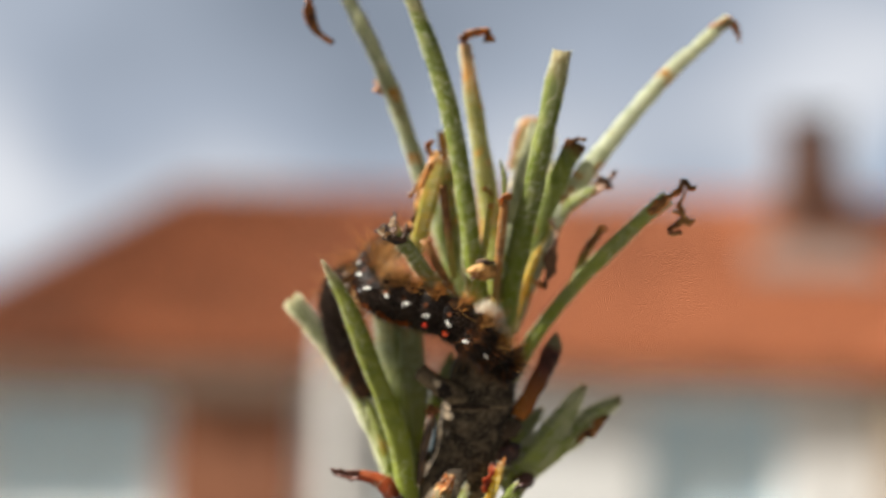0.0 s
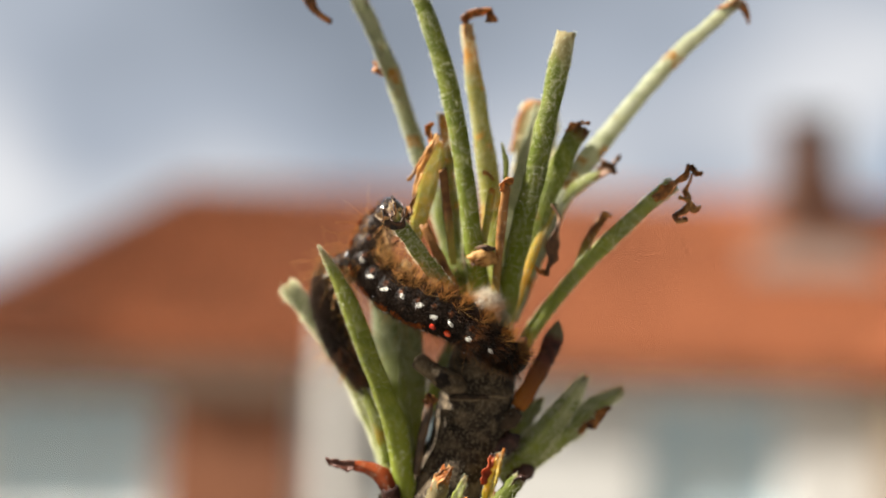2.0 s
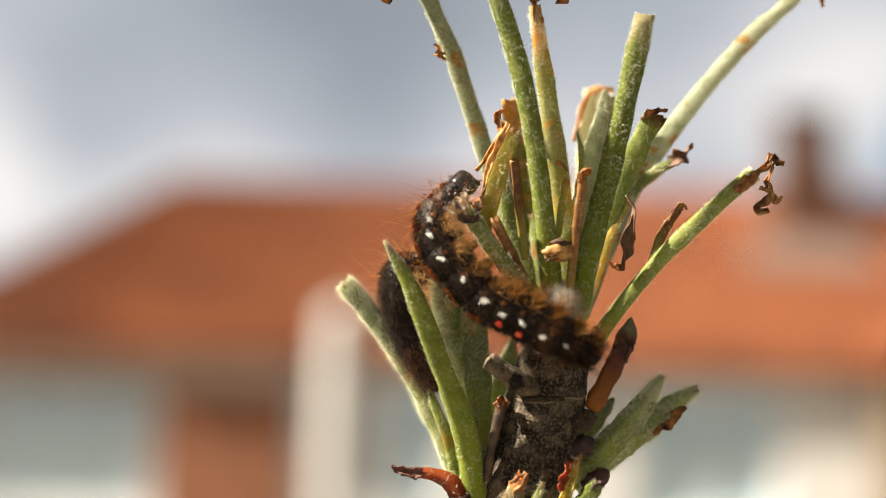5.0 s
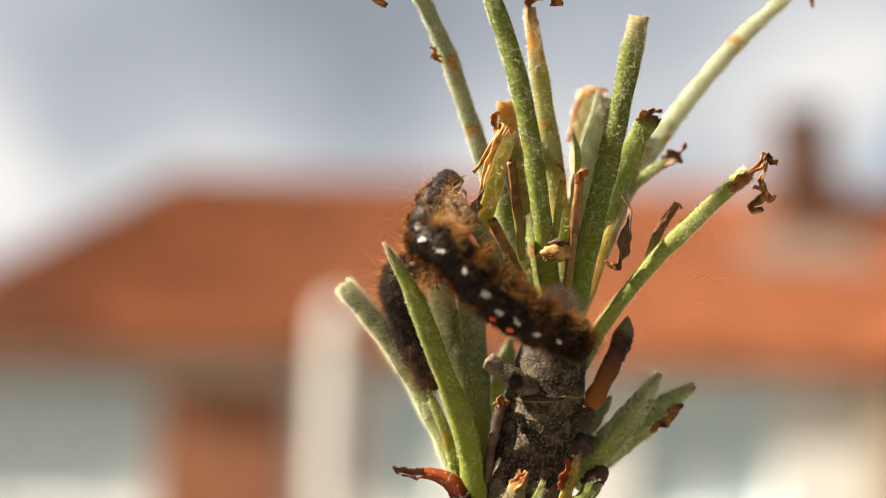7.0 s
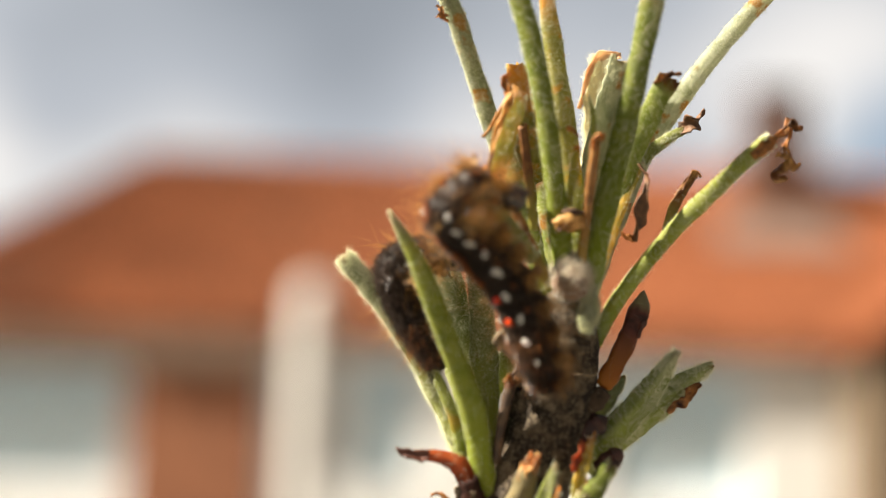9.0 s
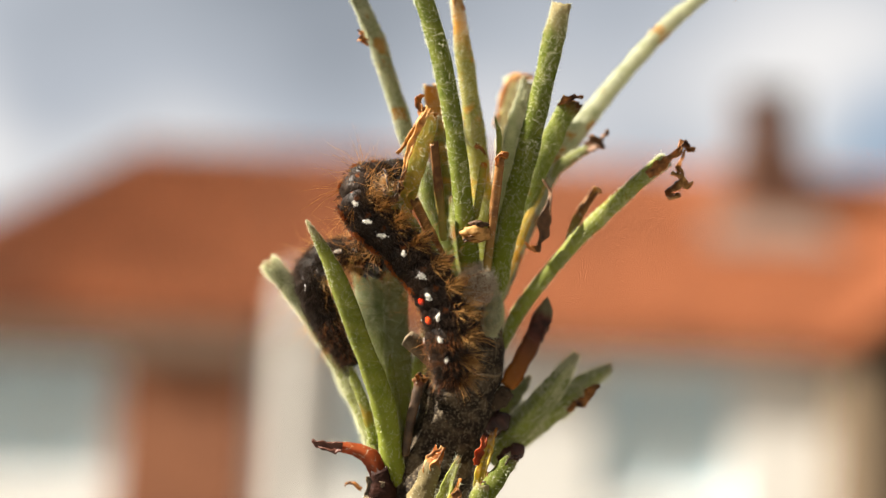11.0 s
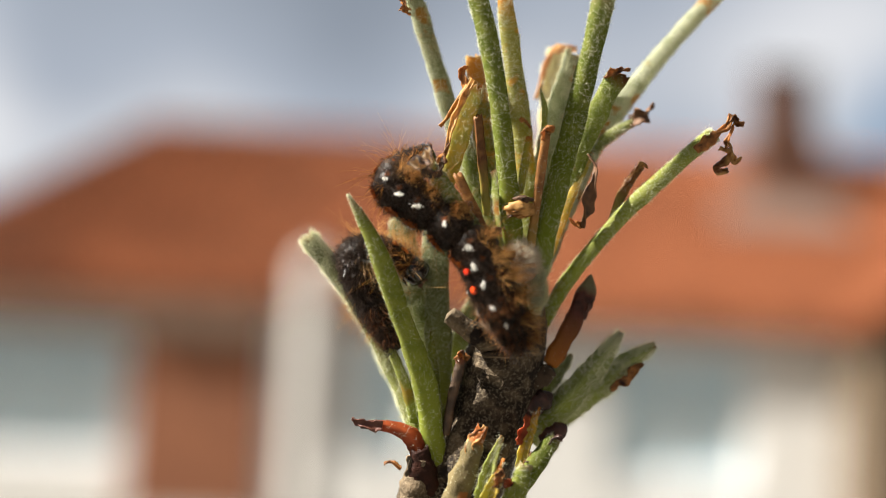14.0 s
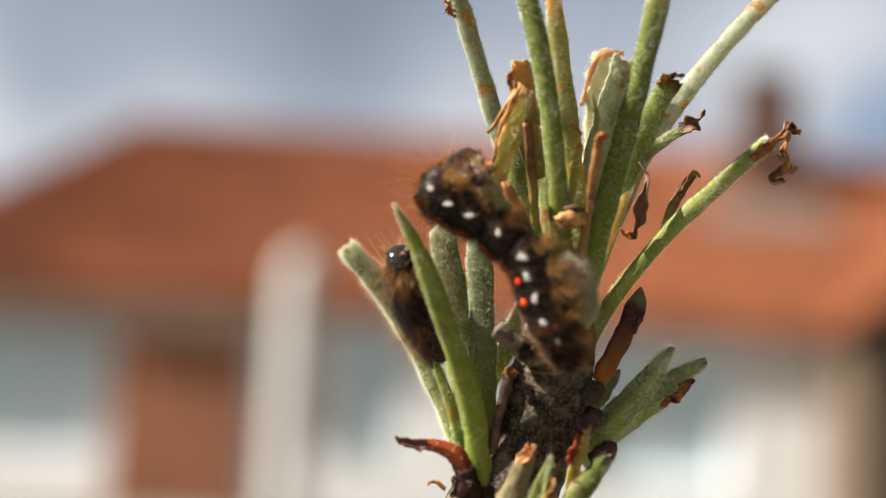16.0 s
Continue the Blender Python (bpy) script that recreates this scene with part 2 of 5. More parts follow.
BARK = material("grey_bark", (0.018, 0.013, 0.009), (0.165, 0.122, 0.076), 0.8, 420, 1.0, 1900, detail=9.0, spec=0.15, stain=((0.014, 0.010, 0.008), 0.40), speckle=((0.24, 0.195, 0.135), 0.4))
FROSTED = material("frosted_green_leaf", (0.130, 0.156, 0.056), (0.259, 0.285, 0.132), 0.85, 600, 0.4, 2600, through=0.5, tip=OCHRE, base=(0.46, 0.50, 0.10), speckle=((0.74, 0.75, 0.62), 0.55), spec=0.15, fleck=13.0, start=1.04)
FELT = material("tan_felted_sprout", (0.068, 0.056, 0.024), (0.192, 0.152, 0.072), 0.85, 500, 0.5, 2500, through=0.25, tip=(0.34, 0.11, 0.03), stain=((0.30, 0.12, 0.04), 0.42), speckle=((0.36, 0.30, 0.20), 0.3), spec=0.15, start=0.9, fleck=13.0)
CREAM = material("cream_dying_leaf", (0.74, 0.66, 0.42), (0.92, 0.86, 0.66), 0.85, 400, 0.6, 2500, through=0.5, tip=(0.60, 0.36, 0.12), spec=0.15, start=1.06, fleck=13.0)
PEACH = material("peach_leaf_edge", (0.55, 0.30, 0.15), (0.86, 0.66, 0.44), 0.8, 400, 0.5, 2500, through=0.5, spec=0.15)
SCAR = material("scarred_bark", (0.015, 0.010, 0.006), (0.060, 0.040, 0.025), 0.8, 1200, 1.0, 2500, spec=0.2)
WOOL = material("woolly_bud", (0.10, 0.05, 0.03), (0.28, 0.17, 0.11), 0.8, 700, 0.6, 2500)
FLUFF = material("tan_wool", (0.76, 0.70, 0.58), (0.94, 0.91, 0.84), 0.7, 300, 0, through=0.4)
DOWN = material("white_down", (0.73, 0.74, 0.55), (0.86, 0.86, 0.71), 0.7, 300, 0, through=0.5)
BODY = material("black_brown_skin", (0.006, 0.004, 0.0035), (0.024, 0.015, 0.010), 0.45, 900, 0.9, 2600, spec=0.15, stain=((0.20, 0.06, 0.015), 0.33))
HEAD = material("shiny_black_head", (0.006, 0.005, 0.005), (0.02, 0.014, 0.010), 0.15, 600, 0.15, 3000, spec=0.7)
GINGER = material("ginger_hair", (0.37, 0.175, 0.045), (0.74, 0.45, 0.16), 0.45, 300, 0, through=0.5)
UMBER = material("umber_hair", (0.055, 0.030, 0.012), (0.187, 0.110, 0.047), 0.4, 300, 0, through=0.35)
RUSSET = material("russet_hair", (0.10, 0.032, 0.010), (0.34, 0.13, 0.04), 0.4, 300, 0, through=0.4)
ORANGE = material("orange_scales", (0.22, 0.045, 0.006), (0.46, 0.13, 0.02), 0.6, 900, 0.3, 3000, through=0.2)
SOOTY = material("dark_hair", (0.012, 0.008, 0.006), (0.055, 0.032, 0.020), 0.3, 300, 0, through=0.1)
WHITE = material("white_scales", (0.66, 0.63, 0.58), (0.85, 0.84, 0.8), 0.7, 900, 0.4, 4000)
RED = material("red_wart", (0.50, 0.020, 0.005), (0.78, 0.075, 0.010), 0.12, 800, 0.2, 3000, spec=0.7)
FLESH = material("brown_proleg", (0.06, 0.025, 0.014), (0.16, 0.07, 0.035), 0.45, 800, 0.4, 3000, through=0.2)

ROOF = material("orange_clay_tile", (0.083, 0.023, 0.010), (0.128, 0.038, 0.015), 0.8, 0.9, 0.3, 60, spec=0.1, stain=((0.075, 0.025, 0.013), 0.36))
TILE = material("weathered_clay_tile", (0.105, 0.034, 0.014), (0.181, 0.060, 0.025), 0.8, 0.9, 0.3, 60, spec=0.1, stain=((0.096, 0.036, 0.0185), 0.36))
BRICK = material("red_brick", (0.180, 0.068, 0.034), (0.280, 0.110, 0.053), 0.85, 3, 0.3, 60)
CHIMNEY = material("brown_brick", (0.051, 0.023, 0.013), (0.094, 0.042, 0.024), 0.85, 3, 0.3, 60)
RENDER = material("cream_render", (0.67, 0.665, 0.645), (0.73, 0.725, 0.705), 0.85, 1.5, 0.2, 80)
PAINT = material("white_paint", (0.78, 0.79, 0.79), (0.85, 0.86, 0.86), 0.5, 2, 0.1, 60)
STONE = material("pale_stone", (0.299, 0.283, 0.265), (0.399, 0.381, 0.358), 0.8, 3, 0.3, 60)
SOFFIT = material("brown_fascia", (0.124, 0.081, 0.056), (0.210, 0.136, 0.093), 0.6, 3, 0.2, 60)
LEAD = material("lead_flashing", (0.106, 0.072, 0.058), (0.154, 0.110, 0.091), 0.5, 4, 0.2, 60)
# bluish white: sky reflected in the panes is put into the curtain's colour
CURTAIN = material("net_curtain", (0.660, 0.744, 0.840), (0.768, 0.840, 0.924), 0.9, 6, 0.2, 60)
TIMBER = material("brown_timber_boards", (0.050, 0.035, 0.020), (0.100, 0.070, 0.043), 0.7, 3, 0.1, 60)
# ground is out of view; this grey is set for the light it bounces
BOUNCE_GROUND = material("grey_bounce_ground", (0.085, 0.078, 0.066), (0.148, 0.136, 0.117), 0.9, 2, 0.6, 30)


def glass():
    """A thin clear pane: nearly all light goes through, a little is mirrored."""
    m = bpy.data.materials.new("window_glass")
    m.use_nodes = True
    nt = m.node_tree
    nt.nodes.remove(nt.nodes["Principled BSDF"])
    clear, mirror, both = [nt.nodes.new(kind) for kind in ("ShaderNodeBsdfTransparent", "ShaderNodeBsdfGlossy", "ShaderNodeMixShader")]
    clear.inputs[0].default_value = (0.94, 0.98, 0.98, 1)
    mirror.inputs["Roughness"].default_value = 0.02
    both.inputs[0].default_value = 0.08
    nt.links.new(clear.outputs[0], both.inputs[1])
    nt.links.new(mirror.outputs[0], both.inputs[2])
    nt.links.new(both.outputs[0], nt.nodes["Material Output"].inputs[0])
    return m


GLASS = glass()


# ---- building helpers ----
def part(name, me, mat, parent=None, label=""):
    """Links a bmesh or a mesh as one object under a thing or a part."""
    if isinstance(me, bmesh.types.BMesh):
        bm, me = me, bpy.data.meshes.new(name)
        bm.to_mesh(me)
        bm.free()
    me.materials.clear()
    me.materials.append(mat)
    ob = new(name, me)
    if parent is not None:
        ob.parent = parent
    if label:
        tagged(ob, label)
    return ob


def smooth(me):
    me.polygons.foreach_set("use_smooth", [True] * len(me.polygons))
    return me


def box(x0, y0, z0, x1, y1, z1, bevel=0.0):
    bm = bmesh.new()
    bmesh.ops.create_cube(bm, size=1.0)
    for v in bm.verts:
        v.co = Vector(((x0 + x1) / 2 + v.co.x * (x1 - x0), (y0 + y1) / 2 + v.co.y * (y1 - y0), (z0 + z1) / 2 + v.co.z * (z1 - z0)))
    if bevel:
        bmesh.ops.bevel(bm, geom=bm.edges[:], offset=bevel, segments=2, affect="EDGES", profile=0.7)
    return bm


def spline(points, count):
    """count places along a smooth line through the points."""
    p = np.array(points, float)
    if len(p) == 2:
        return np.array([p[0] + (p[1] - p[0]) * s for s in np.linspace(0, 1, count)])
    ends = np.vstack([2 * p[0] - p[1], p, 2 * p[-1] - p[-2]])
    out = []
    for s in np.linspace(0, len(p) - 1, count):
        i = min(int(s), len(p) - 2)
        t, (a, b, c, d) = s - i, ends[i : i + 4]
        out.append(0.5 * (2 * b + (c - a) * t + (2 * a - 5 * b + 4 * c - d) * t * t + (3 * b - a - 3 * c + d) * t**3))
    return np.array(out)


def unit(v):
    return v / (np.linalg.norm(v, axis=-1, keepdims=True) + 1e-12)


class Tube:
    """A stalk or rolled leaf along a line of places (mm): its mesh, and its surface for hairs."""

    def __init__(self, points, widths, flat=0.6, groove=0.25, rings=22, sides=14, rough=0.04, seed=0, face=(0, -1, 0.2), point=0.0, ragged=0.0):
        rng = np.random.default_rng(seed)
        c = spline(points, rings) / 1000
        along = np.linspace(0, 1, rings)
        w = np.interp(along, np.linspace(0, 1, len(widths)), widths) / 2000
        if point:
            w = w * np.clip((1 - along) / point, 0.0, 1) ** 0.6 + 0.00008
        tangent = unit(np.gradient(c, axis=0))
        front = np.array(face, float)
        side = unit(np.cross(tangent, front))
        front = unit(np.cross(side, tangent))
        angle = np.linspace(0, 2 * np.pi, sides, endpoint=False)
        shape = 1 - groove * np.exp(-(((angle - np.pi / 2 + np.pi) % (2 * np.pi) - np.pi) / 0.5) ** 2)
        wob = 1 + rough * rng.normal(size=(rings, sides))
        wob *= 1 + 1.3 * rough * np.sin(along * rng.uniform(14, 30) + rng.uniform(0, 6))[:, None]
        u, v = np.cos(angle) * shape, np.sin(angle) * shape * flat
        grid = c[:, None] + (w[:, None] * wob)[..., None] * (u[None, :, None] * side[:, None] + v[None, :, None] * front[:, None])
        if ragged:
            grid[-1] += tangent[-1] * rng.uniform(-ragged, ragged, (sides, 1)) / 1000
            grid[-2] += tangent[-1] * rng.uniform(-ragged, ragged, (sides, 1)) / 3000
        verts = grid.reshape(-1, 3)
        faces = [(i * sides + k, i * sides + (k + 1) % sides, (i + 1) * sides + (k + 1) % sides, (i + 1) * sides + k) for i in range(rings - 1) for k in range(sides)]
        last = (rings - 1) * sides
        verts = np.vstack([verts, c[:1] - tangent[0] * w[0] * 0.3, c[-1:] + tangent[-1] * w[-1] * (-0.5 if ragged else 0.35)])
        faces += [(k, len(verts) - 2, (k + 1) % sides) for k in range(sides)]
        faces += [(last + k, last + (k + 1) % sides, len(verts) - 1) for k in range(sides)]
        me = bpy.data.meshes.new("tube")
        me.from_pydata(verts.tolist(), [], [f[::-1] for f in faces])
        me.attributes.new("along", "FLOAT", "POINT").data.foreach_set("value", np.r_[np.repeat(along, sides), 0, 1].astype(np.float32))
        self.mesh, self.grid, self.centre, self.tangent, self.rng = smooth(me), grid, c, tangent, rng

    def roots(self, count):
        """Random places on the surface, with the ways out of it and the ways along it."""
        i, k = self.rng.integers(0, len(self.grid) - 1, count), self.rng.integers(0, self.grid.shape[1], count)
        s = self.rng.random((count, 1))
        at = self.grid[i, k] * (1 - s) + self.grid[i + 1, k] * s
        at = at * (1 - (r := self.rng.random((count, 1)))) + r * self.grid[i, (k + 1) % self.grid.shape[1]] * (1 - s) + r * s * self.grid[i + 1, (k + 1) % self.grid.shape[1]]
        return at, unit(at - (self.centre[i] * (1 - s) + self.centre[i + 1] * s)), self.tangent[i]


class Blade(Tube):
    """A leaf blade folded along its midrib (mm), with toothed margins and a torn tip."""

    def __init__(self, points, halves, fold=0.5, face=(0, -1, 0.2), rings=30, across=6, tear=0.6, teeth=0.06, skew=0.0, seed=0):
        rng = np.random.default_rng(seed)
        c = spline(points, rings) / 1000
        s = np.linspace(0, 1, rings)
        w = np.interp(s, np.linspace(0, 1, len(halves)), halves) / 1000
        tangent = unit(np.gradient(c, axis=0))
        side = unit(np.cross(tangent, np.array(face, float)))
        up = np.cross(side, tangent)
        q = np.linspace(-1, 1, 2 * across + 1)
        bite = tear * np.repeat(rng.normal(size=5), 3)[: len(q)] / 1000
        edge = 1 + teeth * np.sign(np.sin(s * 42))[:, None] * (np.abs(q) > 0.99) + 0.03 * rng.normal(size=(rings, len(q)))
        turn = skew + fold * np.sign(q)
        wave = 0.10 * np.sin(s[:, None] * 9 + 3 * q[None])
        g = c[:, None] + (w[:, None] * edge * np.abs(q) * np.sign(q))[..., None] * (np.cos(turn)[None, :, None] * side[:, None] + np.sin(turn)[None, :, None] * up[:, None])
        g = g + (w[:, None] * wave * np.abs(q))[..., None] * up[:, None]
        g = g + tangent[:, None] * (np.clip((s - 0.75) / 0.25, 0, 1)[:, None] * bite[None])[..., None]
        normal = unit(np.cross(np.gradient(g, axis=1), np.gradient(g, axis=0)))
        thick = 0.00022 * (1.15 - 0.75 * np.abs(q))[None, :, None]
        ring = np.concatenate([g + normal * thick, (g - normal * thick)[:, ::-1]], axis=1)
        n = ring.shape[1]
        faces = [(i * n + k, i * n + (k + 1) % n, (i + 1) * n + (k + 1) % n, (i + 1) * n + k) for i in range(rings - 1) for k in range(n)]
        half = len(q)
        for row in (0, rings - 1):
            faces += [(row * n + k, row * n + k + 1, row * n + n - 2 - k, row * n + n - 1 - k) for k in range(half - 1)]
        me = bpy.data.meshes.new("blade")
        me.from_pydata(ring.reshape(-1, 3).tolist(), [], faces)
        me.attributes.new("along", "FLOAT", "POINT").data.foreach_set("value", np.repeat(s, n).astype(np.float32))
        bm = bmesh.new()
        bm.from_mesh(me)
        bmesh.ops.recalc_face_normals(bm, faces=bm.faces[:])
        bm.to_mesh(me)
        bm.free()
        both = np.concatenate([normal, -normal[:, ::-1]], axis=1)
        margin = np.concatenate([q, q[::-1]])[None, :, None] ** 5 * side[:, None]
        self.out = unit(both + 1.5 * margin)
        self.mesh, self.grid, self.centre, self.tangent, self.rng = smooth(me), ring, c, tangent, rng

    def roots(self, count):
        i, k = self.rng.integers(0, len(self.grid) - 1, count), self.rng.integers(0, self.grid.shape[1], count)
        s, r = self.rng.random((count, 1)), self.rng.random((count, 1))
        m = (k + 1) % self.grid.shape[1]
        at = (self.grid[i, k] * (1 - s) + self.grid[i + 1, k] * s) * (1 - r) + (self.grid[i, m] * (1 - s) + self.grid[i + 1, m] * s) * r
        return at, self.out[i, k], self.tangent[i]


def hairs(roots, ways, lengths, thick, droop=(0, 0, 0)):
    """A mesh of thin tapering hairs (metres), bent a little towards droop."""
    n = len(roots)
    ways = unit(ways)
    side = unit(np.cross(ways, (0.31, 0.52, 0.79)))
    other = np.cross(ways, side)
    bend = np.array(droop, float)
    tip = roots + unit(ways + bend) * lengths[:, None]
    mid = roots + unit(ways + 0.35 * bend) * lengths[:, None] * 0.5
    verts = np.zeros((n, 7, 3))
    for k in range(3):
        a = 2 * np.pi * k / 3
        off = side * np.cos(a) + other * np.sin(a)
        verts[:, k] = roots + off * thick
        verts[:, 3 + k] = mid + off * thick * 0.75
    verts[:, 6] = tip
    pattern = [(0, 1, 4, 3), (1, 2, 5, 4), (2, 0, 3, 5), (3, 4, 6), (4, 5, 6), (5, 3, 6)]
    me = bpy.data.meshes.new("hairs")
    me.from_pydata(verts.reshape(-1, 3).tolist(), [], [tuple(7 * i + k for k in f) for i in range(n) for f in pattern])
    return me


def down_mesh(roots, ways, lengths, thick):
    """A mesh of very short fine hairs, three faces each."""
    n = len(roots)
    ways = unit(ways)
    side = unit(np.cross(ways, (0.31, 0.52, 0.79)))
    other = np.cross(ways, side)
    verts = np.zeros((n, 4, 3))
    for k in range(3):
        a = 2 * np.pi * k / 3
        verts[:, k] = roots + (side * np.cos(a) + other * np.sin(a)) * thick
    verts[:, 3] = roots + ways * lengths[:, None]
    base = np.arange(n)[:, None, None] * 4
    faces = (base + np.array([(0, 1, 3), (1, 2, 3), (2, 0, 3)])).reshape(-1, 3)
    me = bpy.data.meshes.new("down")
    me.from_pydata(verts.reshape(-1, 3), [], faces)
    return me


def fuzz(tube, parent, per_mm=30, length=(0.15, 0.6), thick=0.0135, mat=None, name="down"):
    """Star-shaped bunches of short hairs all over a leaf, thicker in some patches than in others."""
    size = np.linalg.norm(np.diff(tube.centre, axis=0), axis=1).sum() * 1000
    bunch = 5
    at, out, along = tube.roots(int(2.7 * per_mm * size))
    patch = np.sin(at @ np.array((900.0, 700, 1300))) + np.sin(at @ np.array((-1700.0, 400, 800)) + 1.3)
    keep = tube.rng.random(len(at)) < 0.72 + 0.3 * patch
    at, out, along = [np.repeat(v[keep], bunch, axis=0) for v in (at, out, along)]
    rng = tube.rng
    way = out + 0.5 * along + 0.85 * rng.normal(size=at.shape)
    reach = rng.uniform(*length, len(at)) * np.where(rng.random(len(at)) < 0.10, 1.7, 1.0)
    return part(name, down_mesh(at - out * 0.00003, way, reach / 1000, thick / 1000), mat or DOWN, parent)


def crisp(points, widths, seed=0, twist=1.5, face=(0, -1, 0.3), rings=26, across=7):
    """A dried, curled and ragged strip of leaf (mm), with thickness."""
    rng = np.random.default_rng(seed)
    c = spline(points, rings)
    t = unit(np.gradient(c, axis=0))
    side = unit(np.cross(t, np.array(face, float)))
    up = np.cross(side, t)
    s = np.linspace(0, 1, rings)
    w = np.interp(s, np.linspace(0, 1, len(widths)), widths) / 2
    turn = twist * np.sin(s * 3.0 + rng.uniform(0, 6)) + 0.4 * np.sin(s * 11 + rng.uniform(0, 6))
    torn = rng.normal(size=(rings, 2))
    for _ in range(2):
        torn[1:-1] = 0.25 * torn[:-2] + 0.5 * torn[1:-1] + 0.25 * torn[2:]
    rows = []
    for i in range(rings):
        edge = w[i] * (1 + 0.55 * torn[i] * (s[i] > 0.15))
        row = []
        for k in range(across):
            q = (k / (across - 1)) * 2 - 1
            reach = q * (edge[0] if q < 0 else edge[1])
            a, curl = turn[i], 0.55 * w[i] * q * q + 0.04 * rng.normal()
            row.append(c[i] + (side[i] * np.cos(a) + up[i] * np.sin(a)) * reach + (up[i] * np.cos(a) - side[i] * np.sin(a)) * curl)
        rows.append(row)
    g = np.array(rows) / 1000
    thin = 0.00009
    n = rings * across
    lift = np.cross(np.gradient(g, axis=0), np.gradient(g, axis=1))
    verts = np.vstack([(g + unit(lift) * thin).reshape(-1, 3), (g - unit(lift) * thin).reshape(-1, 3)])
    faces = []
    for i in range(rings - 1):
        for k in range(across - 1):
            a, b, d, e = i * across + k, i * across + k + 1, (i + 1) * across + k + 1, (i + 1) * across + k
            faces += [(a, b, d, e), (n + e, n + d, n + b, n + a)]
    rim = [i * across for i in range(rings)] + [(rings - 1) * across + k for k in range(1, across)]
    rim += [i * across + across - 1 for i in range(rings - 2, -1, -1)] + list(range(across - 2, 0, -1))
    faces += [(rim[j], rim[(j + 1) % len(rim)], n + rim[(j + 1) % len(rim)], n + rim[j]) for j in range(len(rim))]
    me = bpy.data.meshes.new("strip")
    me.from_pydata(verts.tolist(), [], faces)
    me.attributes.new("along", "FLOAT", "POINT").data.foreach_set("value", np.tile(np.repeat(s, across), 2).astype(np.float32))
    return smooth(me)


def knob(centre, size, seed=0, lumps=0.12, cells=3):
    """A lumpy rounded lump (mm)."""
    bm = bmesh.new()
    bmesh.ops.create_icosphere(bm, subdivisions=cells, radius=1.0)
    shift = Vector((seed * 3.7, seed * 1.3, 0))
    for v in bm.verts:
        k = 1 + lumps * noise.noise(v.co * 2.2 + shift) + 0.5 * lumps * noise.noise(v.co * 6 + shift)
        v.co = Vector([(centre[i] + v.co[i] * size[i] * k) / 1000 for i in range(3)])
    for f in bm.faces:
        f.smooth = True
    return bm


# ---- the ground and the house ----
def ground():
    bm = bmesh.new()
    bmesh.ops.create_grid(bm, x_segments=60, y_segments=60, size=1500)
    tagged(part("ground", bm, BOUNCE_GROUND), "unseen grey ground reaching to the horizon, toned for its bounce", "ground", kind="structure")


ground()
HY = 19.0                                    # the house front
EAVE, RIDGE, EAVE_Y, RIDGE_Y = 2.95, 6.20, 18.86, 23.2
HX0, HX1, RX0, RX1 = -8.1, 13.5, -4.6, 9.0


def slab(corners, thick=0.05):
    """A thick sheet from its corners."""
    bm = bmesh.new()
    low = [bm.verts.new(c) for c in corners]
    f = bm.faces.new(low)
    f.normal_update()
    if f.normal.z < 0:
        f.normal_flip()
    more = bmesh.ops.extrude_face_region(bm, geom=[f])
    for v in more["geom"]:
        if isinstance(v, bmesh.types.BMVert):
            v.co -= Vector((0, 0, thick))
    bmesh.ops.recalc_face_normals(bm, faces=bm.faces[:])
    return bm


def tiled(foot, top, course=0.30, wide=0.25, seed=0):
    """Overlapping curved clay tiles on a slope between its foot line and its top line (two ends each)."""
    rng = np.random.default_rng(seed)
    (a, b), (c, d) = [[Vector(p) for p in line] for line in (foot, top)]
    rows = int(((a + b) / 2 - (c + d) / 2).length / course)
    normal = (b - a).cross(c - a).normalized()
    if normal.z < 0:
        normal = -normal
    verts, faces = [], []
    for r in range(rows):
        s0, s1 = r / rows, min(1.0, (r + 1.15) / rows)
        l0, r0, l1, r1 = a.lerp(c, s0), b.lerp(d, s0), a.lerp(c, s1), b.lerp(d, s1)
        count = max(1, int((r0 - l0).length / wide))
        for k in range(count):
            first = len(verts)
            lift = 0.012 * rng.random()
            for q in range(4):
                u = (k + q / 3) / count
                bulge = (0.0, 0.055, 0.05, 0.0)[q]
                verts += [l0.lerp(r0, u) + normal * (0.045 + bulge + lift), l1.lerp(r1, u) + normal * (0.01 + bulge + lift)]
            faces += [(first + 2 * q, first + 2 * q + 2, first + 2 * q + 3, first + 2 * q + 1) for q in range(3)]
    me = bpy.data.meshes.new("tiles")
    me.from_pydata(verts, [], faces)
    return me


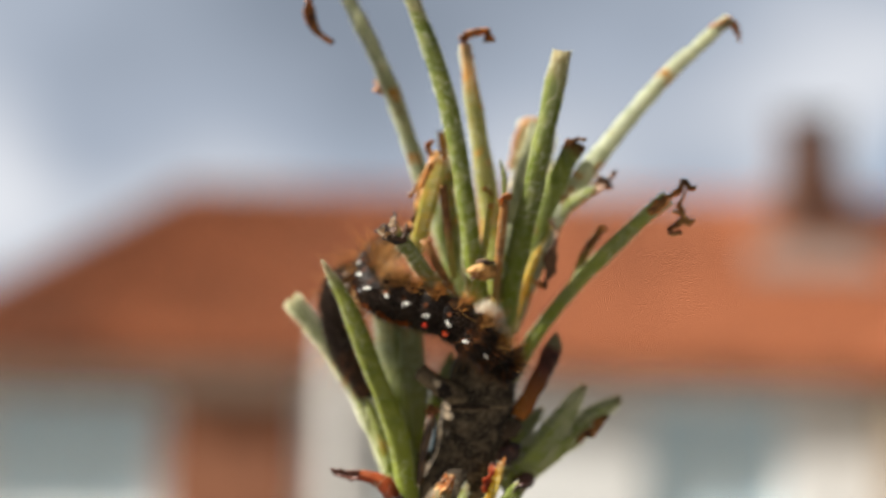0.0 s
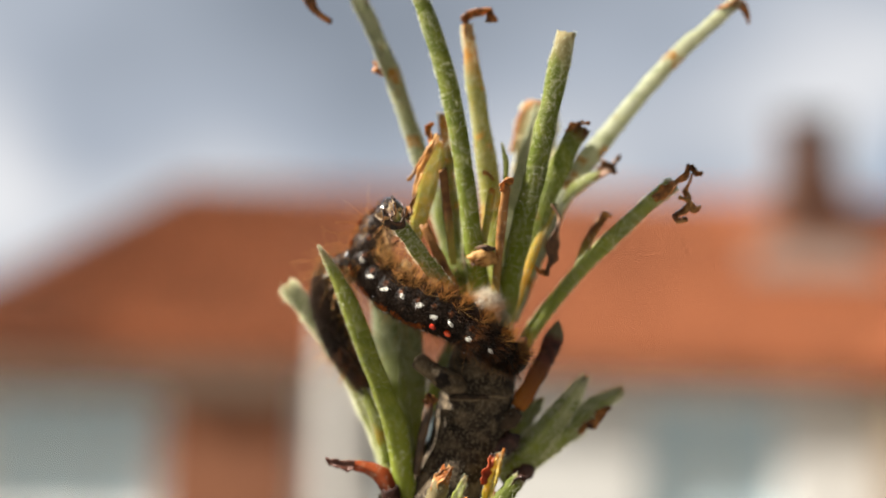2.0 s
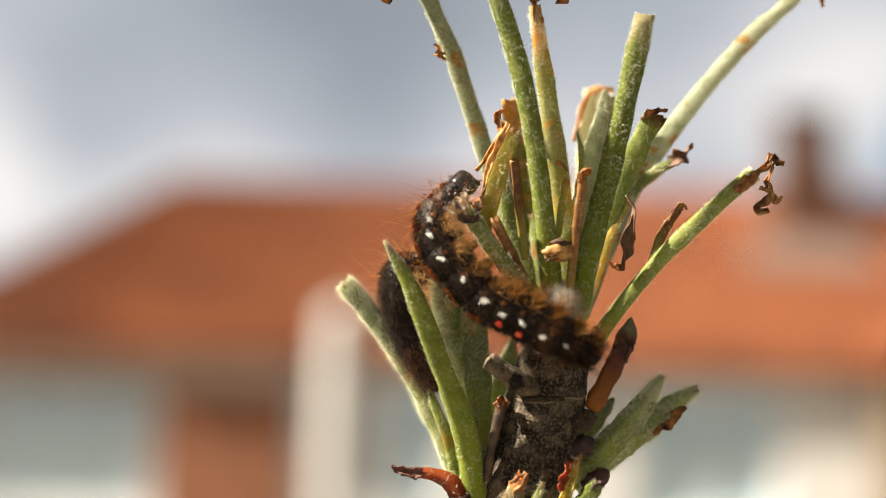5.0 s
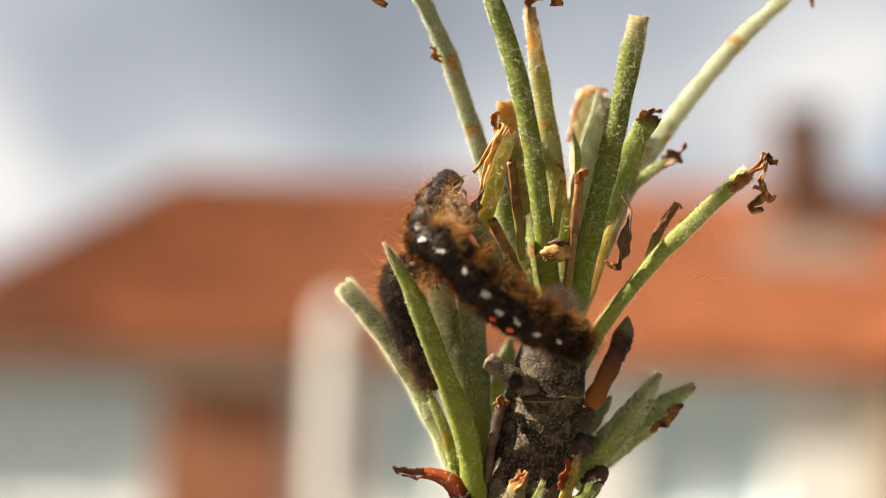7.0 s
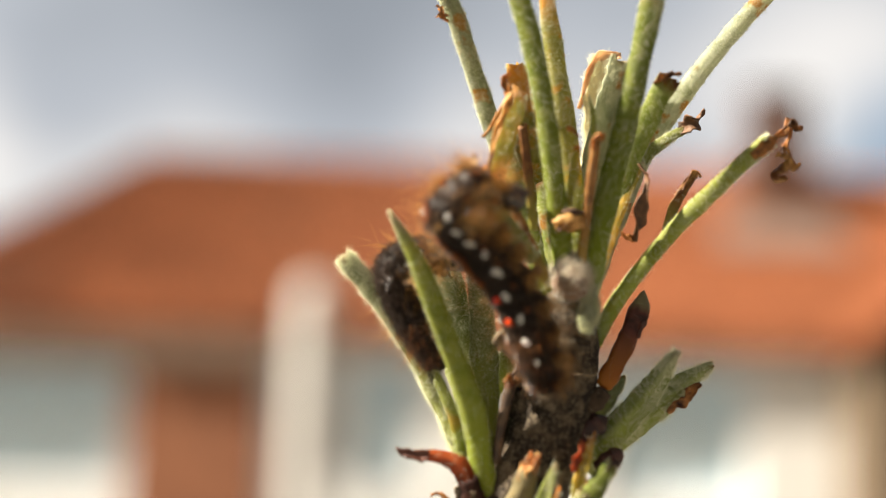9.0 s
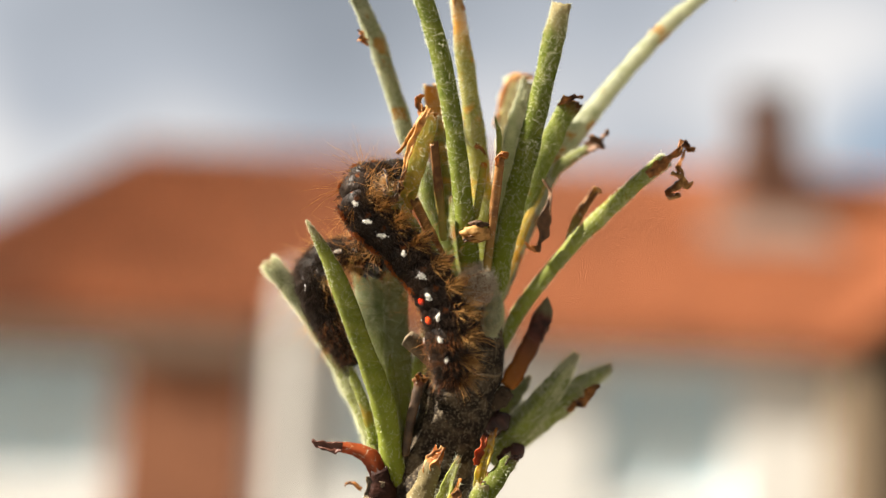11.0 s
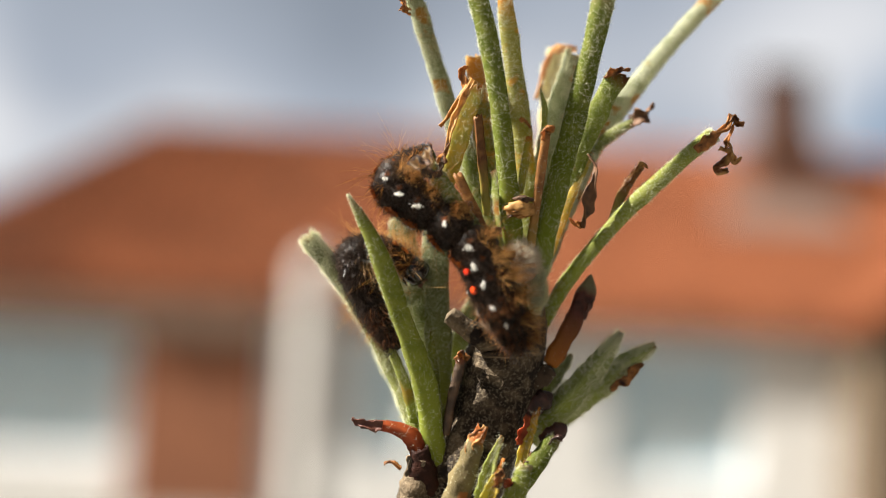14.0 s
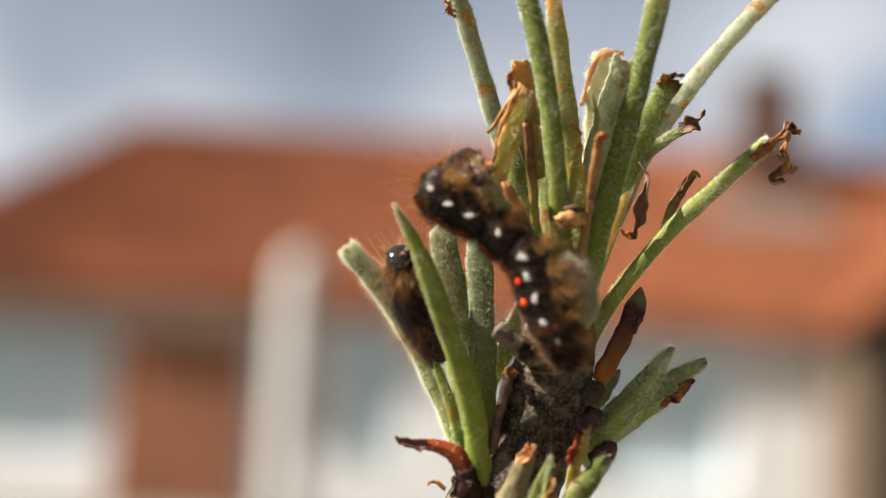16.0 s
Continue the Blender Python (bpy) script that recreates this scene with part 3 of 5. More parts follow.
def window(name, x0, x1, z0, z1, y, panes, label):
    w = tagged(new(name), label, "window", kind="structure")
    d = 0.07
    for a in (x0, x1 - d):
        part("frame_post", box(a, y - 0.04, z0, a + d, y + 0.06, z1, 0.008), PAINT, w)
    for b in (z0, z1 - d):
        part("frame_rail", box(x0 + d, y - 0.04, b, x1 - d, y + 0.06, b + d, 0.008), PAINT, w)
    part("sill", box(x0 - 0.06, y - 0.14, z0 - 0.06, x1 + 0.06, y + 0.05, z0 - 0.002, 0.01), PAINT, w)
    step = (x1 - x0 - d) / panes
    for k in range(panes):
        if k:
            part("mullion", box(x0 + k * step, y - 0.035, z0 + d, x0 + k * step + d, y + 0.05, z1 - d, 0.008), PAINT, w)
        ob = part("pane", box(x0 + k * step + d, y, z0 + d, x0 + (k + 1) * step, y + 0.006, z1 - d), GLASS, w)
        ob.visible_shadow = False
    part("net_curtain", box(x0 + d, y + 0.012, z0 + 0.05, x1 - d, y + 0.022, z1 - 0.05), CURTAIN, w)
    return w


def house():
    h = tagged(new("house"), "white rendered bungalow with an orange tiled hipped roof", "house")
    windows = [(-6.3, -3.95, 0.75, 2.63), (-0.75, 0.15, 0.85, 2.65), (2.75, 4.75, 0.75, 2.63)]
    # the front wall, in stretches between and around the openings
    stretches = [(HX0 + 0.5, -6.3, 0, EAVE, RENDER), (-3.95, -3.8, 0, EAVE, RENDER), (-3.8, -1.95, 0, EAVE, BRICK), (-1.95, -0.75, 0, EAVE, RENDER),
                 (0.15, 2.75, 0, EAVE, RENDER), (4.75, 6.05, 0, EAVE, RENDER)]
    for x0, x1, z0, z1, mat in stretches:
        part("brick_pier" if mat is BRICK else "wall", box(x0, HY - (0.15 if mat is BRICK else 0), z0, x1, HY + 0.25, z1), mat, h)
    for x0, x1, z0, z1 in windows:
        part("wall", box(x0, HY, 0, x1, HY + 0.25, z0 - 0.06), RENDER, h)
        part("lintel", box(x0, HY, z1, x1, HY + 0.25, EAVE), RENDER, h)
    part("wall", box(HX0 + 0.5, HY + 0.25, 0, HX0 + 0.75, 28, EAVE), RENDER, h)
    part("wall", box(HX1 - 0.75, HY + 0.25, 0, HX1 - 0.5, 28, EAVE), RENDER, h)
    part("wall", box(HX0 + 0.5, 28, 0, HX1 - 0.5, 28.25, EAVE), RENDER, h)
    part("inner_wall", box(HX0 + 0.8, HY + 2.5, 0, HX1 - 0.8, HY + 2.6, EAVE), RENDER, h)
    # the beam over the big window, and the board over the brick pier
    part("beam", box(HX0 + 0.3, HY - 0.22, EAVE - 0.50, -3.86, HY - 0.002, EAVE - 0.101), SOFFIT, h)
    part("beam", box(-3.86, HY - 0.27, EAVE - 0.50, -1.9, HY - 0.152, EAVE - 0.101), SOFFIT, h)
    # the wing that comes forward, with timber boarding on its side
    part("wing_wall", box(6.05, 17.6, 0, 6.25, HY + 0.25, EAVE), TIMBER, h)
    part("wing_wall", box(6.25, 17.6, 0, HX1 - 0.5, 17.8, EAVE), TIMBER, h)
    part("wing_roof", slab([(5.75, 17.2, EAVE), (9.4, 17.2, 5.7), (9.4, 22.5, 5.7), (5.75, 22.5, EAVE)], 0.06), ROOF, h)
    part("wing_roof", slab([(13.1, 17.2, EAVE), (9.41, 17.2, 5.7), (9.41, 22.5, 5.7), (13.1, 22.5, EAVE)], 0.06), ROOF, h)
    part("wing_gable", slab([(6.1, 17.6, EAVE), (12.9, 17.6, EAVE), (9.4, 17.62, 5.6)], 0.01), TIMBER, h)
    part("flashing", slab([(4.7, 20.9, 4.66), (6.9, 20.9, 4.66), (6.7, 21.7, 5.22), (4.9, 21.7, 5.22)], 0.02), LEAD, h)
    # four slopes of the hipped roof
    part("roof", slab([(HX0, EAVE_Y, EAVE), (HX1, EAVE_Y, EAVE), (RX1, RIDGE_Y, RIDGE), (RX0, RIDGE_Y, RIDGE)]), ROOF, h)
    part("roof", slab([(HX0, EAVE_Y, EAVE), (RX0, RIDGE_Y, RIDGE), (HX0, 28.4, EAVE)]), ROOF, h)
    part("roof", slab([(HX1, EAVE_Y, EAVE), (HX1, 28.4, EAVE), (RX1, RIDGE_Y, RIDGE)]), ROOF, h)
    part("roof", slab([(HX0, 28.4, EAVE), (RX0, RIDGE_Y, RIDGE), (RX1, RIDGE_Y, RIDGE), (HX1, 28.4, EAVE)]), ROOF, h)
    for foot, top in ((((HX0, EAVE_Y, EAVE), (HX1, EAVE_Y, EAVE)), ((RX0, RIDGE_Y, RIDGE), (RX1, RIDGE_Y, RIDGE))),
                      (((5.75, 22.5, EAVE), (5.75, 17.2, EAVE)), ((9.4, 22.5, 5.7), (9.4, 17.2, 5.7)))):
        tagged(part("roof_tiles", tiled(foot, top, seed=len(foot)), TILE, h), kind="stuff")
    part("soffit", box(HX0, EAVE_Y, EAVE - 0.10, HX1, HY, EAVE - 0.06), SOFFIT, h)
    part("fascia", box(HX0, EAVE_Y - 0.03, EAVE - 0.22, HX1, EAVE_Y, EAVE + 0.0), SOFFIT, h)
    c = part("chimney", box(5.56, 21.95, 4.2, 6.44, 22.55, 7.32, 0.03), CHIMNEY, h)
    part("plinth", box(5.42, 21.88, 4.2, 6.58, 22.62, 6.35, 0.05), CHIMNEY, c)
    part("cap", box(5.50, 21.88, 7.32, 6.50, 22.62, 7.43, 0.03), CHIMNEY, c)
    return h


house()
window("window_1", -6.3, -3.95, 0.75, 2.63, HY + 0.13, 3, "wide white framed window with net curtains")
window("window_2", -0.75, 0.15, 0.85, 2.65, HY + 0.13, 1, "narrow white framed window")
window("window_3", 2.75, 4.75, 0.75, 2.63, HY + 0.13, 2, "white framed window with net curtains")


def post():
    p = tagged(new("garden_post"), "pale stone post with a rounded top on the ground", "post")
    bm = bmesh.new()
    bmesh.ops.create_cone(bm, cap_ends=True, segments=24, radius1=0.22, radius2=0.20, depth=3.05, matrix=Matrix.Translation((-1.0, 14.0, 1.525)))
    part("shaft", bm, STONE, p)
    bm = bmesh.new()
    bmesh.ops.create_uvsphere(bm, u_segments=24, v_segments=12, radius=0.20, matrix=Matrix.Translation((-1.0, 14.0, 3.05)))
    part("cap", bm, STONE, p)


post()


# ---- the twig ----
twig = tagged(new("twig"), "leafy shrub twig with downy, caterpillar-eaten leaves and grey bark", "twig")
SEED = [10]


def leaf(name, points, widths, mat, flat=0.6, groove=0.25, point=0.0, ragged=0.0, down=30, face=(0, -1, 0.2), label="", length=(0.12, 0.55), rings=24, rough=0.04):
    SEED[0] += 1
    t = Tube(points, [0.9 * w for w in widths] if down else widths, flat, groove, rings, 14, rough, SEED[0], face, point, ragged)
    ob = part(name, t.mesh, mat, twig, label)
    if down:
        fuzz(t, ob, down, length)
    return ob


def blade(name, points, halves, mat, down=30, label="", **shape):
    SEED[0] += 1
    t = Blade(points, halves, seed=SEED[0], **shape)
    ob = part(name, t.mesh, mat, twig, label)
    fuzz(t, ob, down, (0.25, 1.1))
    return ob


def scrap(name, points, widths, mat=None, parent=None, twist=1.5, label=""):
    SEED[0] += 1
    return part(name, crisp(points, widths, SEED[0], twist), mat or DRY, parent or twig, label)


# the stem, from the tip down to the ground
leaf("stem", [(15.7, 2.0, -9.3), (15.0, 3.0, -15.6), (13.9, 3.0, -21.9), (12.6, 3.0, -28.1), (9.5, 3.0, -36.0), (5.2, 3.0, -45.4)] + [(-5.0, -6.0, -95.0)],
     [5, 10, 11, 11, 12, 14, 15], BARK, 1.0, 0.0, down=0, rings=64, rough=0.013, label="grey-brown woody stem with leaf scars")
leaf("lower_stem", [(5.2, 3.0, -45.4), (-5.0, -6.0, -95.0), (-5.0, -8.0, -180.0), (0.0, -30.0, -420.0), (0.0, -110.0, -1050.0), (10.0, -230.0, -2010.0)],
     [14, 15, 16, 18, 22, 26], BARK, 1.0, 0.0, down=0, rings=80, rough=0.03)
leaf("side_shoot", [(2.7, -1.0, -34.7), (2.2, -1.0, -39.1), (2.5, -1.0, -43.8), (5.7, 1.0, -53.0)], [3.5, 4.6, 5, 5], BARK, 1.0, 0.0, down=0, rough=0.06)
leaf("broken_twig", [(6.0, -2.6, -15.0), (8.5, -2.4, -16.8), (10.5, -1.8, -18.1), (13.4, 0.5, -20.2)], [2.3, 2.8, 3.1, 3.4], BARK, 1.0, 0.0, down=0, rough=0.03, label="short grey stub of a broken twig")
part("leaf_scar", knob((13.4, -2.5, -20.1), (3.0, 0.3, 0.4), 4, 0.2), SCAR, twig)
leaf("knot", [(17.0, 0.5, -24.4), (18.4, 0.7, -23.9), (19.4, 0.8, -23.2), (20.2, 0.9, -22.3)], [2.2, 3.0, 3.2, 2.2], SCAR, 0.95, 0.3, down=6, rough=0.07, length=(0.1, 0.35))
leaf("knot", [(17.0, 0.5, -28.0), (18.4, 0.9, -27.2), (19.5, 1.1, -26.5), (20.6, 1.2, -25.8)], [2.2, 2.8, 2.8, 1.8], MAROON, 0.95, 0.1, point=0.25, down=0, rough=0.05)
leaf("knot", [(19.3, 1.0, -32.4), (20.6, 0.8, -31.4), (21.8, 0.7, -30.6), (22.6, 0.7, -30.0)], [1.6, 2.3, 2.3, 1.3], MAROON, 0.95, 0.1, point=0.25, down=0, rough=0.06)


def scar_ring(centre, wide, high, bead, seed=0):
    """A raised rim round an old leaf scar on the bark (mm)."""
    rng = np.random.default_rng(seed)
    bm = bmesh.new()
    rows = []
    for i in range(18):
        a = 2 * math.pi * i / 18
        k, out = 1 + 0.12 * rng.normal(), []
        for j in range(6):
            b = 2 * math.pi * j / 6
            r = 1 + bead * math.cos(b) / wide
            out.append(bm.verts.new(((centre[0] + wide * k * r * math.cos(a)) / 1000, (centre[1] + bead * math.sin(b)) / 1000, (centre[2] + high * k * r * math.sin(a)) / 1000)))
        rows.append(out)
    for i in range(18):
        for j in range(6):
            f = bm.faces.new((rows[i][j], rows[i][(j + 1) % 6], rows[(i + 1) % 18][(j + 1) % 6], rows[(i + 1) % 18][j]))
            f.smooth = True
    bmesh.ops.recalc_face_normals(bm, faces=bm.faces[:])
    return bm


part("leaf_scar", scar_ring((12.0, -2.3, -24.1), 1.6, 1.1, 0.24), BARK, twig)
arc = [(14.2 + 5.45 * math.sin(a), 3.0 - 5.45 * math.cos(a), -20.3 + 0.4 * math.sin(a) + 0.25 * math.sin(5 * a)) for a in (-1.3, -0.9, -0.5, 0.0, 0.5, 0.9, 1.3)]
leaf("bark_ridge", arc, [0.15, 0.5, 0.35, 0.6, 0.3, 0.5, 0.15], BARK, 0.5, 0.0, down=0, rough=0.12)


def woolly(parent, centre, size, count, length, mat, seed=5):
    rng = np.random.default_rng(seed)
    way = unit(rng.normal(size=(count, 3)) + np.array((0.2, -0.2, 0.9)))
    part("wool", hairs((np.array(centre) + way * np.array(size)) / 1000, way + 1.1 * rng.normal(size=way.shape), rng.uniform(*length, count) / 1000, 0.000018), mat, parent)


wool = part("woolly_bud", knob((15.6, -0.6, -7.8), (2.6, 2.5, 2.9), 3), WOOL, twig, "round bud wrapped in grey-brown wool")
woolly(wool, (15.6, -0.6, -7.8), (2.55, 2.45, 2.85), 6500, (0.3, 1.5), FLUFF)
leaf("silky_bud", [(17.2, -0.6, -14.6), (17.9, -0.9, -12.2), (18.7, -1.0, -8.6)], [1.4, 2.6, 1.2], PALE_LEAF, 0.8, 0.0, point=0.4, down=150, length=(0.3, 1.0), label="silky cream bud")


def gnawed_cup(centre, axis, inner, outer, depth, mat, seed):
    """A leaf end eaten hollow: a flaring, torn and charred rim with thickness (mm)."""
    rng = np.random.default_rng(seed)
    axis = unit(np.array(axis, float))
    side = unit(np.cross(axis, (0, -1, 0.2)))
    up = np.cross(side, axis)
    rows, sides = 6, 30
    angle = np.linspace(0, 2 * np.pi, sides, endpoint=False)
    tear = rng.normal(size=sides)
    tear = depth * (0.09 * (tear + np.roll(tear, 1)) + 0.22 * np.sin(2 * angle + 1.0))
    skins = []
    for wall in (0.0, 0.16):
        for j in range(rows):
            q = j / (rows - 1)
            r = (inner + (outer - inner) * q**1.6 - wall) * (1 + 0.07 * np.sin(5 * angle + 2 * q) + 0.05 * rng.normal(size=sides) * q)
            skins.append(np.array(centre) + axis * (q * depth + q * q * tear)[:, None] + r[:, None] * (np.cos(angle)[:, None] * side + 0.75 * np.sin(angle)[:, None] * up))
    verts = np.concatenate(skins) / 1000
    n = rows * sides
    faces = []
    for k in range(sides):
        m = (k + 1) % sides
        for j in range(rows - 1):
            a, b, c, d = j * sides + k, j * sides + m, (j + 1) * sides + m, (j + 1) * sides + k
            faces += [(a, b, c, d), (n + d, n + c, n + b, n + a)]
        last = (rows - 1) * sides
        faces.append((last + k, last + m, n + last + m, n + last + k))
    me = bpy.data.meshes.new("cup")
    me.from_pydata(verts.tolist(), [], faces)
    me.attributes.new("along", "FLOAT", "POINT").data.foreach_set("value", np.tile(np.repeat(np.linspace(0, 1, rows), sides), 2).astype(np.float32))
    return part("gnawed_rim", smooth(me), mat, twig, "charred, gnawed leaf end")


# the low cluster
leaf("leaf", [(5.0, -0.4, -37.7), (4.3, -1.0, -32.9), (2.9, -2.0, -24.3), (-1.1, -4.0, -13.5), (-4.4, -5.0, -5.2), (-7.8, -5.6, 0.8)], [3.2, 3.4, 3.4, 3.0, 2.7, 2.0], DARK_LEAF, 0.67, 0.2, point=0.25, down=24, length=(0.1, 0.4))
leaf("shoot_base", [(4.6, 1.6, -40.5), (3.9, 1.4, -35.5), (3.3, 1.6, -30.5), (2.7, 2.0, -25.6), (2.1, 2.6, -21.0)], [4.6, 5.6, 6.0, 5.0, 1.2], LEAF, 0.55, 0.0, down=26, length=(0.1, 0.5), label="pale green base of a side shoot")
leaf("leaf", [(2.4, 2.0, -31.9), (-1.5, 3.0, -23.0), (-6.6, 3.0, -14.0), (-10.5, 3.0, -8.9), (-13.9, 3.0, -5.0)], [2.6, 2.8, 2.7, 2.6, 2.3], FROSTED, 0.82, 0.09, ragged=0.3, down=110, length=(0.2, 0.95))
leaf("leaf", [(5.2, 3.0, -32.8), (5.0, 4.0, -23.5), (4.6, 4.0, -15.7), (3.9, 4.0, -6.0), (3.4, 4.4, -1.0)], [3.2, 3.8, 3.8, 3.6, 2.4], FROSTED, 0.52, 0.18, point=0.15, down=50)
leaf("leaf", [(4.4, 5.0, -32.4), (2.5, 7.0, -22.3), (0.9, 8.0, -13.6), (-0.7, 8.0, -4.2), (-1.2, 8.2, -1.6)], [3.4, 4.6, 4.8, 4.0, 2.2], FROSTED, 0.57, 0.16, point=0.12, down=80)
leaf("leaf", [(1.6, 0.0, -30.0), (0.5, 0.0, -25.4), (-1.1, 0.0, -21.5), (-2.2, 0.0, -18.4)], [1.0, 1.5, 1.3, 0.5], LEAF, 0.62, 0.14, point=0.3, down=12)
leaf("leaf", [(4.7, 1.0, -27.8), (4.3, 1.0, -23.9), (3.9, 1.0, -20.5), (3.6, 1.0, -17.4)], [0.9, 1.2, 1.1, 0.5], LEAF, 0.72, 0.14, point=0.3, down=12)
leaf("leaf", [(6.1, 10.0, -24.3), (7.5, 10.0, -20.6), (8.9, 10.0, -16.9), (9.8, 10.0, -12.5)], [1.8, 2.6, 2.8, 1.8], FROSTED, 0.52, 0.14, point=0.2)
leaf("sprig", [(6.0, -1.0, -31.4), (6.6, -1.0, -26.8), (7.4, -1.0, -23.3), (7.8, -1.0, -20.8)], [1.1, 1.3, 1.4, 1.4], TWIGLET, 0.8, 0.1, ragged=0.4, down=0)
scrap("dry_tip", [(7.3, -2.0, -21.3), (7.9, -2.0, -20.4), (8.7, -2.0, -21.1)], [1.2, 1.4, 0.8])
blade("curled_leaf", [(3.8, -1.5, -37.5), (2.8, -2.2, -33.9), (1.1, -2.4, -31.4), (-1.7, -2.2, -30.3), (-4.8, -2.0, -30.1)], [1.5, 1.8, 1.4, 0.9, 0.6], RUST, 2, "curled rust-red dying leaf", fold=-0.55, tear=0.5, teeth=0.02)
scrap("dry_tip", [(-2.6, -2.5, -30.2), (-4.4, -2.5, -30.1), (-6.0, -2.5, -29.6), (-6.8, -2.5, -29.3)], [1.2, 1.5, 1.0, 0.3], MAROON, twist=0.4)
leaf("bract", [(3.4, -0.6, -42.0), (3.1, -1.6, -38.6), (2.9, -2.0, -36.0), (2.5, -2.2, -33.2)], [4.8, 4.8, 3.8, 2.2], BRACT, 0.7, 0.3, ragged=0.5, down=0, rough=0.03)
scrap("shred", [(0.0, 0.0, -36.4), (-1.2, 0.0, -35.6), (-2.3, 0.0, -35.7)], [0.5, 0.8, 0.4])

# the crown of leaves
leaf("leaf", [(15.6, 1.0, -13.1), (14.8, 0.0, -6.9), (13.6, -2.0, 1.6), (12.2, -3.0, 12.2), (9.9, -3.0, 23.6), (6.7, -3.0, 33.4), (2.0, -3.0, 44.8)], [2.8, 3.05, 3.05, 3.0, 2.8, 2.2], DARK_LEAF, 0.92, 0.14, down=30, rings=34)
leaf("leaf", [(14.0, 6.0, -9.5), (9.6, 6.0, 1.7), (6.2, 6.0, 11.2), (3.0, 5.0, 20.3), (0.3, 4.0, 27.9), (-3.3, 4.0, 35.5), (-6.8, 4.0, 42.2)], [2.4, 2.7, 2.7, 2.6, 2.5, 2.0], PALE_LEAF, 0.82, 0.14, down=60, rings=34)
scrap("dry_tip", [(-8.7, 4.0, 46.5), (-11.1, 3.0, 44.1), (-11.9, 2.0, 39.6), (-10.4, 2.0, 35.8), (-7.8, 2.0, 33.4)], [0.8, 1.2, 1.8, 1.6, 0.7])
scrap("dry_gall", [(-1.5, 3.0, 27.9), (-0.9, 2.0, 26.8), (-0.6, 3.0, 26.1)], [0.8, 1.5, 0.8])
leaf("leaf", [(17.1, 5.0, -11.8), (17.0, 4.0, -3.1), (15.8, 4.0, 8.0), (14.3, 3.0, 18.1), (12.8, 2.0, 27.3), (12.0, 2.0, 33.2)], [3.2, 3.6, 3.4, 2.6, 1.6], GILDED, 0.72, 0.14, down=40)
scrap("dry_tip", [(12.5, 2.0, 30.7), (11.6, 2.0, 33.9), (13.1, 1.0, 34.9), (15.5, 1.0, 35.3), (15.7, 1.0, 33.3)], [1.6, 1.4, 1.6, 2.2, 1.2])
leaf("leaf", [(17.2, 2.0, -13.2), (18.3, 0.0, -6.9), (20.0, -1.0, 1.6), (22.5, -2.0, 13.0), (24.6, -3.0, 22.8), (26.3, -3.5, 31.1)], [3.0, 3.45, 3.45, 3.3, 3.0], DARK_LEAF, 0.92, 0.14, ragged=0.3, down=42, rings=30)
leaf("leaf", [(18.7, 5.0, -9.4), (22.4, 6.0, 0.9), (27.0, 8.0, 10.5), (33.8, 10.0, 19.6), (41.9, 10.0, 29.3), (48.4, 10.0, 35.4), (51.7, 10.0, 38.3)], [3.0, 3.6, 3.2, 2.7, 2.2, 1.5], PALE_LEAF, 0.82, 0.14, down=45, rings=34)
scrap("dry_tip", [(48.6, 10.0, 37.1), (51.1, 10.0, 37.9), (52.6, 10.0, 36.4), (53.1, 10.0, 34.7)], [1.3, 1.4, 1.2, 0.6])
blade("leaf", [(17.1, 5.0, -8.7), (19.9, 9.0, 4.9), (21.5, 13.0, 12.4), (22.2, 14.0, 19.1), (22.7, 14.0, 22.6)], [1.6, 2.4, 3.0, 3.2, 2.9], CREAM, 40, "broad cream-coloured dying leaf", fold=0.3, tear=1.1, teeth=0.05)
blade("leaf", [(18.0, 6.0, 0.1), (20.1, 7.0, 7.3), (21.8, 8.0, 13.7), (22.9, 8.0, 18.2), (23.5, 8.0, 21.4)], [1.6, 2.5, 2.7, 2.3, 1.9], PALE_LEAF, 24, fold=0.4, tear=0.6, teeth=0.03)
scrap("dry_tip", [(18.2, 13.0, 15.6), (19.0, 12.6, 19.4), (20.6, 12.2, 22.9), (23.9, 12.2, 22.8)], [0.6, 1.1, 1.4, 1.0], PEACH, twist=0.9)
leaf("leaf", [(17.8, 4.0, -10.9), (20.8, 3.0, -2.3), (23.5, 2.0, 7.1), (26.0, 1.0, 13.6), (28.4, 0.5, 18.2)], [2.2, 2.9, 3.3, 3.3], LEAF, 0.47, 0.18, ragged=0.6, down=12)
scrap("dry_edge", [(26.3, 0.0, 17.7), (27.8, 0.0, 18.6), (29.9, 0.0, 18.7)], [0.6, 1.0, 0.7])
leaf("leaf", [(19.5, 5.0, -7.8), (23.2, 6.0, 2.5), (26.1, 7.0, 8.1), (29.3, 7.0, 10.9), (32.1, 7.4, 12.5)], [2.0, 2.2, 1.8, 1.3], LEAF, 0.62, 0.14, down=25)
scrap("dry_tip", [(31.2, 7.0, 11.6), (32.9, 7.0, 13.3), (34.4, 7.0, 15.0)], [1.6, 1.8, 0.6], CHARRED)
leaf("leaf", [(19.3, 3.0, -16.4), (22.0, 3.0, -10.9), (28.5, 2.0, -2.3), (34.6, 1.0, 4.0), (39.8, 0.0, 8.9), (41.7, 0.0, 10.4)], [1.9, 2.2, 2.4, 2.4, 2.4, 2.0], LEAF, 0.82, 0.14, down=48, rings=34)
